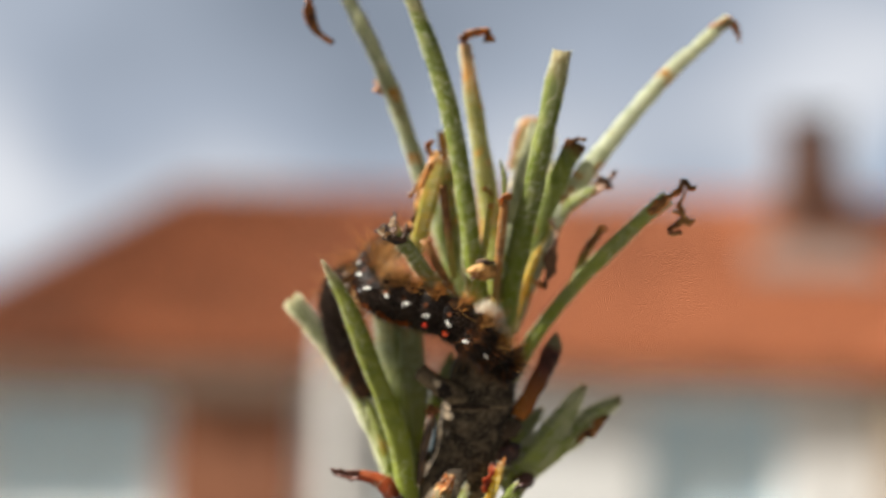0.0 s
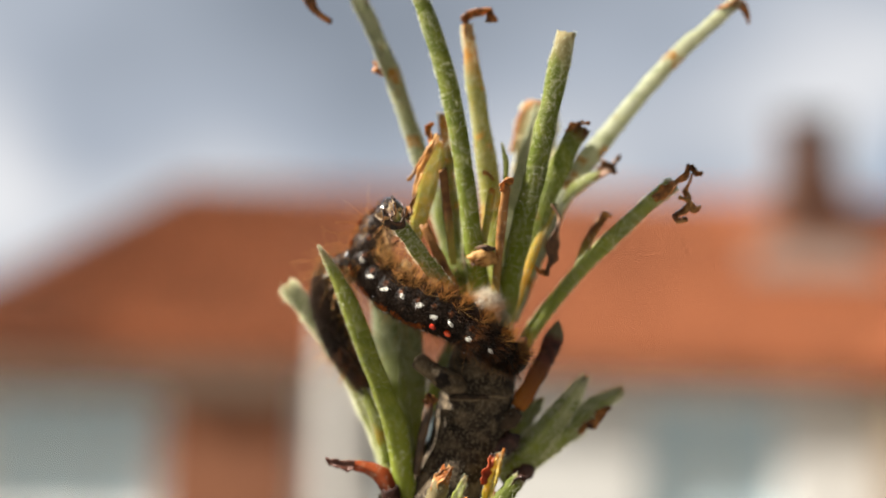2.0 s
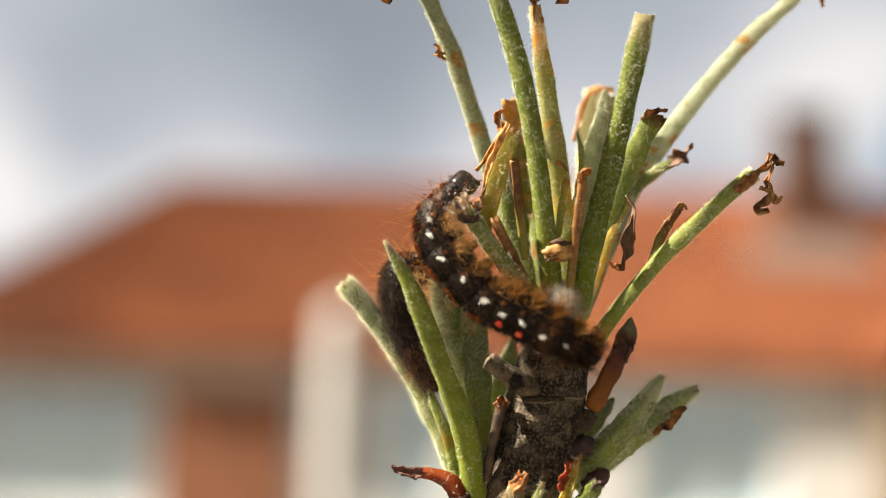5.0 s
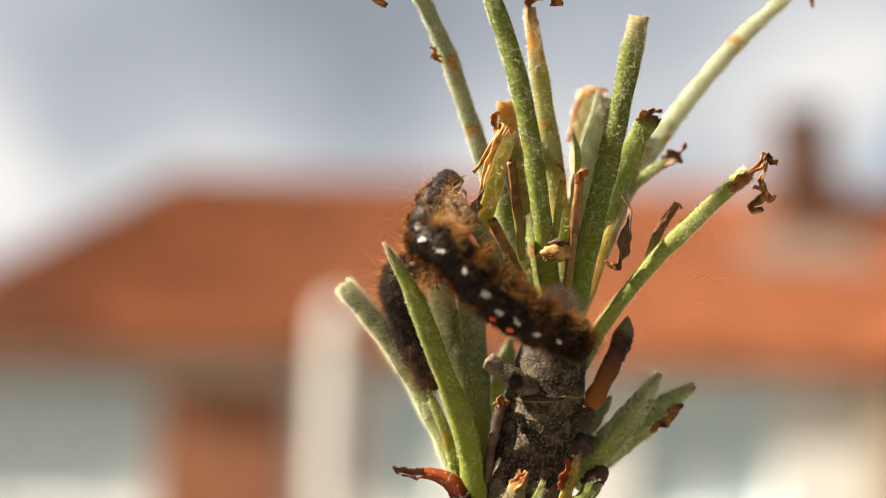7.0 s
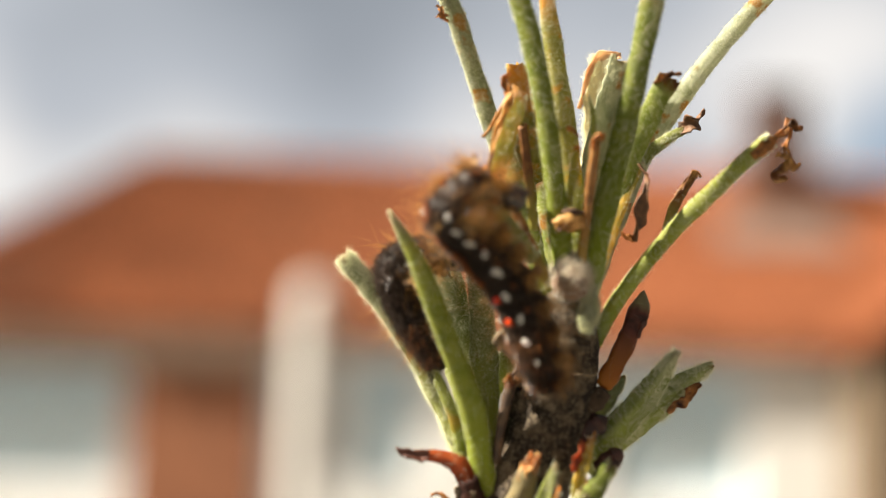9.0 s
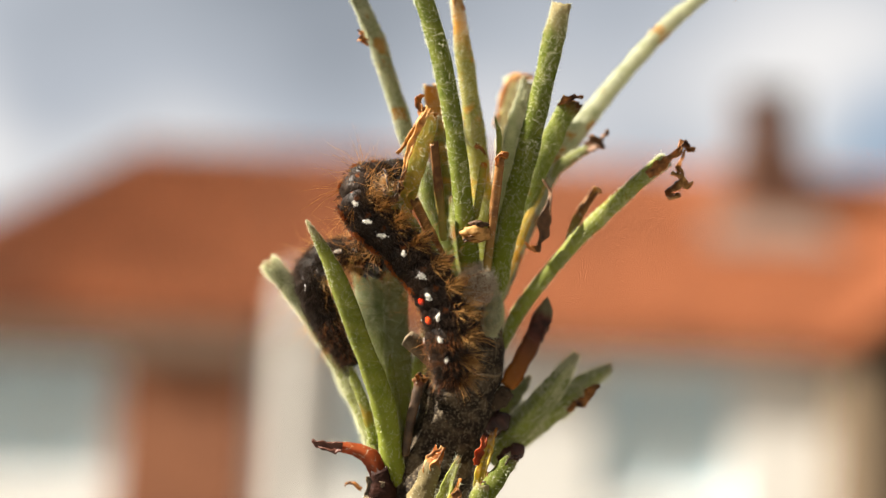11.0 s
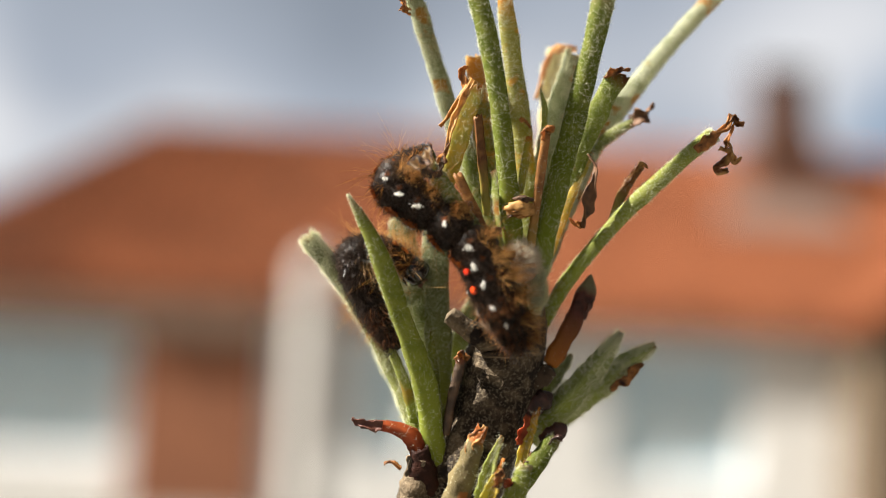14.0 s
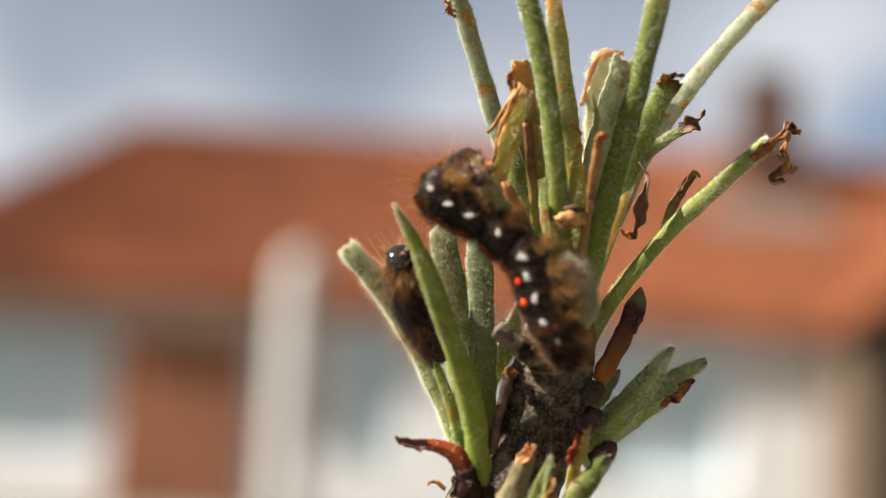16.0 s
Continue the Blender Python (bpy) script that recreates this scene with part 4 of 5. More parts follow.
scrap("dry_tip", [(38.9, -1.3, 8.0), (40.6, -1.3, 9.4), (42.5, -0.8, 10.8), (44.1, 0.0, 13.0)], [1.1, 1.6, 1.2, 0.6], DRY, twist=0.5)
scrap("dry_tip", [(42.9, 0.0, 11.5), (44.1, 0.0, 12.7), (44.9, 0.0, 12.1), (45.5, 0.0, 11.5)], [1.0, 1.2, 1.1, 0.5])
scrap("hanging_scrap", [(43.3, 0.0, 9.5), (43.9, 0.0, 8.2), (43.1, 0.0, 6.9), (41.7, 0.0, 6.0), (42.2, 0.0, 4.9), (43.8, 0.2, 5.2)], [0.4, 0.8, 1.6, 2.0, 1.8, 1.0], STRAW, twist=2.2)
scrap("hanging_scrap", [(42.4, 0.4, 8.4), (43.6, 0.3, 7.9), (44.6, 0.5, 6.8), (45.5, 0.5, 7.4)], [0.9, 1.4, 1.2, 0.5], STRAW, twist=1.8)
scrap("hanging_scrap", [(44.3, 0.0, 11.9), (43.9, 0.0, 10.6), (43.2, 0.0, 9.2), (43.5, 0.1, 8.0)], [0.25, 0.35, 0.5, 0.5], DRY, twist=0.8)
leaf("sprig", [(27.7, 2.0, -3.8), (29.3, 3.0, 0.9), (30.6, 3.0, 3.6), (32.3, 3.5, 5.9)], [1.0, 1.5, 1.5, 1.1], STUB, 0.6, 0.3, down=4)
scrap("dry_tip", [(30.1, 3.0, 3.1), (31.2, 3.0, 4.9), (32.4, 3.0, 6.2), (33.1, 3.0, 5.6)], [0.9, 1.2, 0.9, 0.4], STRAW)
leaf("stub", [(16.5, 0.0, -10.7), (16.9, -2.0, -4.5), (17.7, -3.5, 3.9), (18.3, -4.6, 9.8)], [1.2, 1.4, 1.4], STUB, 0.8, 0.2, ragged=0.5, down=4)
scrap("dry_tip", [(17.6, -5.0, 8.7), (18.3, -5.0, 10.6), (19.1, -5.0, 9.7)], [1.4, 1.8, 0.8])
leaf("spike", [(18.1, -3.0, 9.9), (18.1, -3.0, 13.0), (17.5, -3.0, 15.6)], [0.6, 0.7, 0.3], LEAF, 0.7, 0.0, point=0.4, down=10)
leaf("stub", [(15.1, -2.0, 1.6), (15.7, -2.0, 5.8), (16.2, -2.0, 9.2)], [1.0, 1.2, 1.0], SCORCHED, 0.7, 0.2, down=14)
scrap("dry_tip", [(16.3, -2.0, 10.4), (15.7, -2.0, 11.1), (14.9, -2.0, 11.7)], [0.6, 0.8, 0.5])
bud = part("bud", knob((15.0, -3.0, -0.5), (2.1, 1.4, 1.15), 5, 0.35), STRAW, twig, "small straw-coloured bud with a dark dry scale")
part("bud_scale", knob((15.5, -3.3, 0.8), (1.3, 1.0, 0.55), 8, 0.7), CHARRED, bud)
scrap("dry_edge", [(13.5, -3.4, -1.6), (14.6, -3.8, -1.1), (16.0, -3.6, -1.4)], [0.4, 0.7, 0.4], DRY, twist=0.3)
leaf("stub", [(10.8, -1.0, -1.5), (10.0, -2.0, 5.4), (9.2, -2.1, 11.9)], [1.0, 1.3, 1.2], STUB, 0.6, 0.3, ragged=0.4, down=0)
leaf("stub", [(13.2, 0.0, -9.2), (11.4, -1.0, -5.7), (9.2, -2.0, -1.1), (6.6, -2.0, 4.0)], [1.3, 1.5, 1.3], STUB, 0.6, 0.3, ragged=0.5, down=0)
leaf("eaten_leaf", [(10.7, -3.0, -5.3), (7.3, -5.0, -1.2), (4.3, -6.0, 3.0), (2.3, -6.0, 5.1)], [2.2, 2.6, 2.4, 1.9], EATEN, 0.5, 0.4, ragged=0.9, down=26)
gnawed_cup((2.9, -6.0, 4.4), (-0.52, -0.55, 0.62), 1.0, 1.9, 2.2, GNAWED, 3)
scrap("dry_edge", [(1.2, -7.0, 6.0), (2.5, -7.5, 4.3), (3.8, -7.5, 4.0), (4.5, -7.0, 6.2)], [0.8, 1.8, 1.8, 0.6], CHARRED)
leaf("eaten_leaf", [(5.1, 0.0, 1.6), (6.4, -1.2, 7.4), (7.7, -1.6, 12.4), (8.8, -1.6, 16.2)], [2.0, 3.0, 3.3, 2.4], SCORCHED, 0.35, 0.4, ragged=0.8, down=20)
scrap("dry_edge", [(4.1, -1.0, 10.4), (5.4, -1.0, 12.3), (7.4, -1.0, 15.8), (8.5, -1.0, 16.9)], [0.5, 0.9, 0.9, 0.5], STRAW)
scrap("dry_edge", [(4.9, -2.4, 6.5), (5.8, -2.6, 10.4), (7.0, -2.6, 14.0), (8.6, -2.2, 16.6)], [0.4, 0.7, 0.8, 0.6], STRAW, twist=0.3)
scrap("dry_tip", [(7.7, -1.0, 15.0), (7.4, -1.0, 16.6), (6.7, -1.0, 18.1), (7.7, -1.0, 18.6)], [1.0, 1.2, 1.0, 0.5])
scrap("dry_edge", [(2.7, -3.0, 3.9), (4.6, -3.0, 5.8), (5.4, -3.0, 8.0)], [0.8, 1.3, 0.8])
leaf("leaf", [(14.7, 5.0, -12.6), (13.0, 5.0, -5.5), (11.2, 6.0, 4.9), (9.9, 6.0, 14.4), (8.9, 6.0, 20.8)], [3.4, 4.2, 3.8, 3.0], GILDED, 0.42, 0.14, ragged=0.5, down=40)
leaf("leaf", [(14.3, 4.0, -12.5), (12.3, 4.0, -7.0), (10.1, 5.0, 0.1), (8.4, 5.0, 7.2), (7.8, 5.0, 10.4)], [2.6, 3.2, 2.8, 1.6], LEAF, 0.47, 0.14, point=0.3, down=30)
leaf("leaf", [(16.2, 4.0, -13.3), (13.9, 4.0, -2.3), (12.7, 5.0, 4.8)], [3.4, 3.6, 3.0], LEAF, 0.52, 0.14, down=20)
leaf("leaf", [(17.7, 3.0, -12.5), (19.9, 2.0, -6.2), (22.3, 2.0, 0.9), (24.5, 2.0, 5.9), (25.2, 2.0, 7.5)], [1.1, 1.6, 1.3, 0.7], SCORCHED, 0.5, 0.3, down=16)
scrap("hanging_scrap", [(24.7, 1.6, 7.3), (25.8, 1.0, 5.3), (25.1, 1.0, 2.4), (24.4, 1.0, -0.3), (23.7, 1.0, -2.8)], [0.5, 0.9, 1.4, 2.0, 1.2], CHARRED, twist=1.6)
scrap("hanging_scrap", [(24.0, 1.0, -2.2), (23.1, 1.0, -2.6), (22.2, 1.0, -1.6)], [0.7, 0.9, 0.4], DRY)
leaf("pod", [(20.2, 1.6, -21.8), (21.3, 2.5, -20.0), (23.1, 3.0, -16.6), (24.2, 3.5, -14.0), (25.3, 3.8, -11.6), (25.8, 3.9, -9.3)], [2.2, 2.9, 2.6, 2.6, 3.2, 1.9], POD, 0.6, 0.35, point=0.2, down=7, length=(0.05, 0.16), label="dark maroon folded bud leaf with an orange base")
scrap("dry_edge", [(24.9, 3.0, -15.6), (25.6, 3.0, -13.6), (26.2, 3.2, -12.6)], [0.4, 0.7, 0.4], MAROON, twist=0.4)

# the low right pair and the young sprouts
blade("leaf", [(17.6, 2.6, -31.6), (21.4, 1.8, -27.7), (25.1, 1.2, -23.4), (27.6, 1.2, -20.2), (29.7, 1.5, -17.3)], [2.2, 2.6, 2.3, 1.8, 0.4], SAGE, 70, fold=-0.75, skew=0.15, tear=0.3, teeth=0.02)
blade("leaf", [(18.2, 3.4, -33.0), (23.2, 3.6, -28.3), (27.9, 4.0, -24.7), (31.3, 4.6, -21.9), (34.9, 5.0, -19.5)], [2.0, 2.4, 2.4, 2.0, 0.6], SAGE, 70, fold=-0.7, skew=-0.1, tear=0.4, teeth=0.03)
leaf("leaf", [(18.4, 5.0, -28.0), (21.0, 5.6, -24.0), (23.8, 6.6, -20.8)], [2.0, 2.8, 1.2], FROSTED, 0.52, 0.14, point=0.2, down=40)
scrap("dry_edge", [(28.9, 3.6, -25.4), (30.4, 3.6, -24.2), (32.0, 3.9, -23.0), (33.4, 4.3, -21.6)], [0.6, 1.3, 1.5, 0.6], DRY, twist=0.4)
scrap("dry_edge", [(33.8, 5.6, -19.9), (34.6, 5.6, -19.6), (35.3, 5.8, -20.1)], [0.5, 0.8, 0.4], RUST, twist=0.6)
leaf("sprout", [(13.0, -4.0, -42.8), (15.6, -4.0, -38.4), (18.1, -4.0, -34.6), (19.6, -3.8, -32.4), (20.9, -3.4, -30.9)], [2.2, 2.9, 3.0, 2.6, 1.9], DARK_LEAF, 0.75, 0.25, ragged=0.5, down=18, length=(0.1, 0.5))
scrap("dry_edge", [(19.6, -4.0, -32.2), (20.8, -4.0, -30.7), (21.6, -3.5, -31.2)], [0.6, 1.3, 0.6], MAROON)
blade("sprout", [(15.8, -3.0, -37.0), (16.4, -3.0, -33.3), (17.4, -2.8, -30.0), (18.2, -2.6, -27.4)], [0.6, 1.0, 0.9, 0.5], SCORCHED, 6, fold=0.7, tear=0.8)
scrap("dry_edge", [(15.7, -3.8, -32.1), (16.2, -3.9, -30.0), (17.3, -3.4, -28.0)], [0.8, 1.4, 0.7], RUST, twist=0.5)
scrap("dry_edge", [(16.5, -4.0, -35.2), (17.1, -4.0, -34.3), (17.3, -4.0, -33.0)], [0.5, 1.0, 0.5], DRY)
blade("sprout", [(10.2, -5.0, -42.6), (10.9, -5.4, -38.2), (11.9, -5.4, -34.5), (13.2, -5.0, -31.3)], [0.9, 1.2, 1.0, 0.4], LEAF, 10, fold=0.7, tear=0.8)
leaf("sprout", [(5.6, -3.6, -47.0), (7.4, -4.0, -40.0), (8.6, -4.4, -35.8), (9.8, -4.5, -32.3), (10.7, -4.5, -30.0)], [4.6, 4.4, 3.6, 2.6, 1.6], FELT, 0.85, 0.1, ragged=0.8, down=7, length=(0.1, 0.45), rough=0.06, label="woolly tan sprout with a torn reddish tip")
scrap("dry_edge", [(8.8, -4.8, -33.8), (9.7, -5.0, -31.6), (11.3, -4.6, -29.7)], [0.8, 1.5, 0.8], STRAW, twist=0.5)
scrap("dry_edge", [(7.8, -5.0, -37.6), (8.5, -5.0, -36.1), (8.8, -5.0, -34.7)], [0.6, 1.0, 0.4], RUST, twist=0.5)
leaf("sprout", [(12.4, -6.0, -44.0), (14.4, -6.3, -40.0), (15.7, -6.4, -37.0), (16.6, -6.2, -34.3)], [2.4, 3.1, 3.0, 2.0], DARK_LEAF, 0.8, 0.15, ragged=0.3, down=18, length=(0.1, 0.5))
blade("sprout", [(10.6, -6.4, -42.0), (11.6, -6.6, -38.7), (12.6, -6.6, -36.5), (13.3, -6.4, -34.8)], [0.9, 1.2, 1.0, 0.6], SCORCHED, 8, fold=0.6, tear=0.9)
scrap("dry_edge", [(12.5, -7.4, -37.2), (12.9, -7.6, -35.9), (13.3, -7.2, -34.8)], [0.9, 1.5, 0.7], DRY, twist=0.6)
scrap("dry_edge", [(10.1, -7.0, -41.1), (11.2, -7.4, -40.1), (12.4, -7.0, -40.6)], [1.0, 1.8, 0.8], DRY, twist=0.6)
scrap("dry_edge", [(13.7, -7.2, -37.2), (14.2, -7.4, -36.5), (14.8, -7.2, -36.8)], [0.5, 1.0, 0.4], RUST, twist=0.6)
blade("sprout", [(8.6, -6.0, -46.8), (9.6, -6.6, -43.1), (11.1, -6.8, -41.0)], [1.1, 1.4, 0.9], LEAF, 8, fold=0.6, tear=0.9)
blade("sprout", [(5.0, -5.0, -47.1), (5.8, -5.0, -43.5), (6.2, -5.0, -41.1)], [0.8, 1.1, 0.7], RUST, 4, fold=0.5, tear=0.8)
scrap("bare_hair", [(17.9, -4.0, -42.8), (17.4, -4.0, -41.8), (17.0, -4.0, -41.1)], [0.3, 0.4, 0.2], MAROON)


# ---- the caterpillars ----
PIECES = 14                                   # head, three thorax rings, ten rings of the abdomen


def ring_mesh(rx, rz, length, seed, cells=28, warts=0.17):
    """One ring of the body, with warts in a belt round it."""
    bm = bmesh.new()
    bmesh.ops.create_uvsphere(bm, u_segments=cells, v_segments=16, radius=1.0, matrix=Matrix.Rotation(radians(90), 4, "X"))
    for v in bm.verts:
        p = v.co
        a = math.atan2(p.z, p.x)
        wart = max(0.0, math.cos(6 * a + 0.5)) ** 3 * max(0.0, 1 - abs(p.y) * 1.8)
        k = 1 + warts * wart + 0.05 * noise.noise(p * 5 + Vector((seed, 0, 0)))
        round_off = ((1 - min(1, abs(p.y)) ** 3.4) / max(1e-4, 1 - p.y * p.y)) ** 0.5
        flat = math.copysign(abs(p.y) ** 0.8, p.y)
        v.co = Vector((p.x * rx * k * round_off, flat * length, p.z * rz * k * round_off)) / 1000
    for f in bm.faces:
        f.smooth = True
    return bm


def bristle_mesh(rng, rx, rz, length, count, reach, thick, spread, warts, sweep=-0.12, tight=9):
    """Bristles in tufts on the warts at these angles round the ring; 90 degrees is the back."""
    a = np.radians(rng.choice(np.array(warts, float), count) + rng.normal(size=count) * tight)
    y = rng.normal(size=count) * 0.3 * length
    root = np.stack([np.cos(a) * rx * 0.96, y, np.sin(a) * rz * 0.96], 1) / 1000
    way = np.stack([np.cos(a), 0.5 * rng.normal(size=count) + sweep, np.sin(a)], 1) + spread * rng.normal(size=(count, 3))
    return hairs(root, way, rng.uniform(*reach, count) / 1000, thick / 1000, (0, -0.15, -0.1))


def tuft_mesh(rng, rx, rz, angle, size, count=110):
    """A tuft of short flat scales lying on the skin."""
    a = rng.normal(size=count) * size
    y = 0.42 * rng.normal(size=count) * size + rng.uniform(-0.4, 0.4) * a
    a = np.radians(angle + 6 * a)
    out = np.stack([np.cos(a), 0 * a, np.sin(a)], 1)
    root = np.stack([np.cos(a) * rx * 1.08, y + 0.15, np.sin(a) * rz * 1.08], 1) / 1000
    way = out * 0.8 + np.array([0, -0.6, 0]) + 0.4 * rng.normal(size=(count, 3))
    return hairs(root, way, rng.uniform(0.25, 0.5, count) / 1000, 0.08 / 1000)


def caterpillar(label, seed, plump=1.0, ginger=1.0):
    rng = np.random.default_rng(seed)
    body = tagged(new("caterpillar"), label, "caterpillar", group="caterpillars on the twig")
    pieces = []
    for i in range(PIECES):
        if i == 0:
            ob = part("head", ring_mesh(1.85, 1.85, 1.75, seed, 28, 0.0), HEAD, body, "shiny black rounded head")
            for s in (-1, 1):
                part("eye", knob((s * 1.65, 1.0, 0.1), (0.2, 0.2, 0.2), 1, 0.0, 2), HEAD, ob)
                part("mandible", knob((s * 0.45, 1.65, -1.1), (0.34, 0.34, 0.5), 2, 0.1, 2), FLESH, ob)
                me = hairs(np.array([[s * 0.9, 1.55, -0.8]]) / 1000, np.array([[s * 0.2, 1.0, -0.5]]), np.array([0.0011]), 0.00016)
                part("feeler", me, FLESH, ob)
            part("bristles", bristle_mesh(rng, 1.9, 1.9, 1.0, 26, (0.4, 1.4), 0.02, 0.4, (15, 50, 90, 130, 165)), GINGER, ob)
            pieces.append(ob)
            continue
        taper = np.interp(i, [1, 2, 3, 6, 11, 13], [0.62, 0.78, 0.92, 1.03, 1.02, 0.68]) * plump
        rx, rz, ln = 2.95 * taper, 2.85 * taper, float(np.interp(i, [3, 5, 9, 12], [2.0, 2.7, 2.7, 2.2]))
        ob = part("body_ring", ring_mesh(rx, rz, ln, seed + i), BODY, body, "black-brown velvety skin")
        front, rear = i <= 3, i >= 11
        back_warts = (-20, -2, 18, 40, 62, 90, 118, 150)
        side_warts = (-34, -14, 6)
        far_warts = (168, 190, 212)
        # short dark velvet over the whole back, long ginger hair from the warts of both flanks
        part("dark_bristles", bristle_mesh(rng, rx, rz, 3.6, 900 if not front else 260, (0.4, 1.35) if not front else (0.25, 0.8), 0.036, 0.5, back_warts, -0.3, 11), SOOTY, ob)
        part("flank_bristles", bristle_mesh(rng, rx, rz, 1.3, int((150 if not front else 40) * ginger), (0.7, 2.2), 0.024, 0.4, side_warts), UMBER, ob)
        part("flank_bristles", bristle_mesh(rng, rx, rz, 1.3, int(120 * ginger), (0.7, 2.2), 0.024, 0.4, far_warts), UMBER, ob)
        part("ginger_bristles", bristle_mesh(rng, rx, rz, 1.3, int((60 if rear else 40 if front else 80) * ginger), (1.4, 3.6), 0.021, 0.26, side_warts, -0.2 if i < 12 else -0.9, 5), GINGER, ob)
        part("ginger_bristles", bristle_mesh(rng, rx, rz, 1.3, int((110 if rear else 170 if i <= 6 else 80) * ginger), (1.6, 4.2), 0.02, 0.35, far_warts, -0.12 if i < 12 else -0.9, 6), GINGER, ob)
        part("long_bristles", bristle_mesh(rng, rx, rz, 1.3, int((48 if i <= 6 else 34) * (1 if i <= 3 else ginger**0.7)), (3.2, 7.0) if i < 12 else (2.0, 4.5), 0.019, 0.4, side_warts + far_warts + ((60, 120) if i <= 4 else ())), GINGER, ob)
        if ginger < 0.5:
            part("ginger_bristles", bristle_mesh(rng, rx, rz, 0.5, 20 if i > 4 else 60, (0.8, 2.0), 0.018, 0.3, (10, 34, 146, 168), -0.3, 4), GINGER, ob)
        if rear:
            part("tail_bristles", bristle_mesh(rng, rx, rz, 1.3, int(170 * ginger), (0.8, 2.6), 0.021, 0.4, back_warts, -0.8), RUSSET, ob)
        if front:
            part("collar_bristles", bristle_mesh(rng, rx, rz, 1.2, 34, (0.5, 1.6), 0.022, 0.45, (75, 105, 140, 165)), GINGER, ob)
            part("orange_mark", tuft_mesh(rng, rx, rz, 112, 0.5, 40), ORANGE, ob, "small orange mark")
        if 4 <= i <= 12:
            for s in (47, 146):
                if ginger < 0.5 and (i > 5 or s > 90):
                    continue
                part("white_tuft", tuft_mesh(rng, rx, rz, s + 7 * rng.normal(), rng.uniform(0.30, 0.54) if i < 12 else 0.35, 90), WHITE, ob, "small tuft of snow-white scales")
        if 4 <= i <= 8 and ginger > 0.5:
            part("orange_mark", tuft_mesh(rng, rx, rz, 110, 1.15, 110), ORANGE, ob, "dull orange mark on the back")
        if i in (9, 10) and ginger > 0.5:
            part("red_spot", knob((0, 0, rz * 1.06), (0.55, 0.58, 0.40), i, 0.05, 2), RED, ob, "glossy orange-red spot")
        if front:
            for s in (-1, 1):
                leg = hairs(np.array([[s * rx * 0.45, 0.2, -rz * 0.85]]) / 1000, np.array([[s * 0.35, 0.5, -1.0]]), np.array([0.0021]), 0.00045, (0, 0.5, 0))
                part("leg", leg, HEAD, ob)
        if i in (6, 7, 8, 9, 13):
            for s in (-1, 1):
                part("proleg", knob((s * rx * 0.5, 0, -rz * 1.05), (0.7, 0.7, 1.3), i, 0.2, 2), FLESH, ob)
        pieces.append(ob)
    return body, pieces


feeder, feeder_rings = caterpillar("dark hairy caterpillar with white tufts and two red spots", 21)
rester, rester_rings = caterpillar("second dark hairy caterpillar partly hidden behind a leaf", 57, 0.78, 0.48)


# ---- what moves ----
def bend(points, controls, back, back_head):
    """Poses of the body's pieces along a line through places (mm) of some of them, the head first."""
    c = np.array(points, float)
    ends = np.vstack([2 * c[0] - c[1], c, 2 * c[-1] - c[-2]])
    at = []
    for i in range(PIECES):
        k = max(n for n in range(len(controls) - 1) if controls[n] <= i)
        t = (i - controls[k]) / (controls[k + 1] - controls[k])
        a, b, e, d = ends[k : k + 4]
        at.append(0.5 * (2 * b + (e - a) * t + (2 * a - 5 * b + 4 * e - d) * t * t + (3 * b - a - 3 * e + d) * t**3))
    at = np.array(at) / 1000
    ahead = -unit(np.gradient(at, axis=0))
    out = []
    for i in range(PIECES):
        s = max(0.0, 1 - i / 5)
        up = Vector(np.array(back) * (1 - s) + np.array(back_head) * s)
        y = Vector(ahead[i])
        x = y.cross(up).normalized()
        z = x.cross(y)
        m = Matrix((x, y, z)).transposed().to_4x4()
        m.translation = at[i]
        out.append(m)
    return out


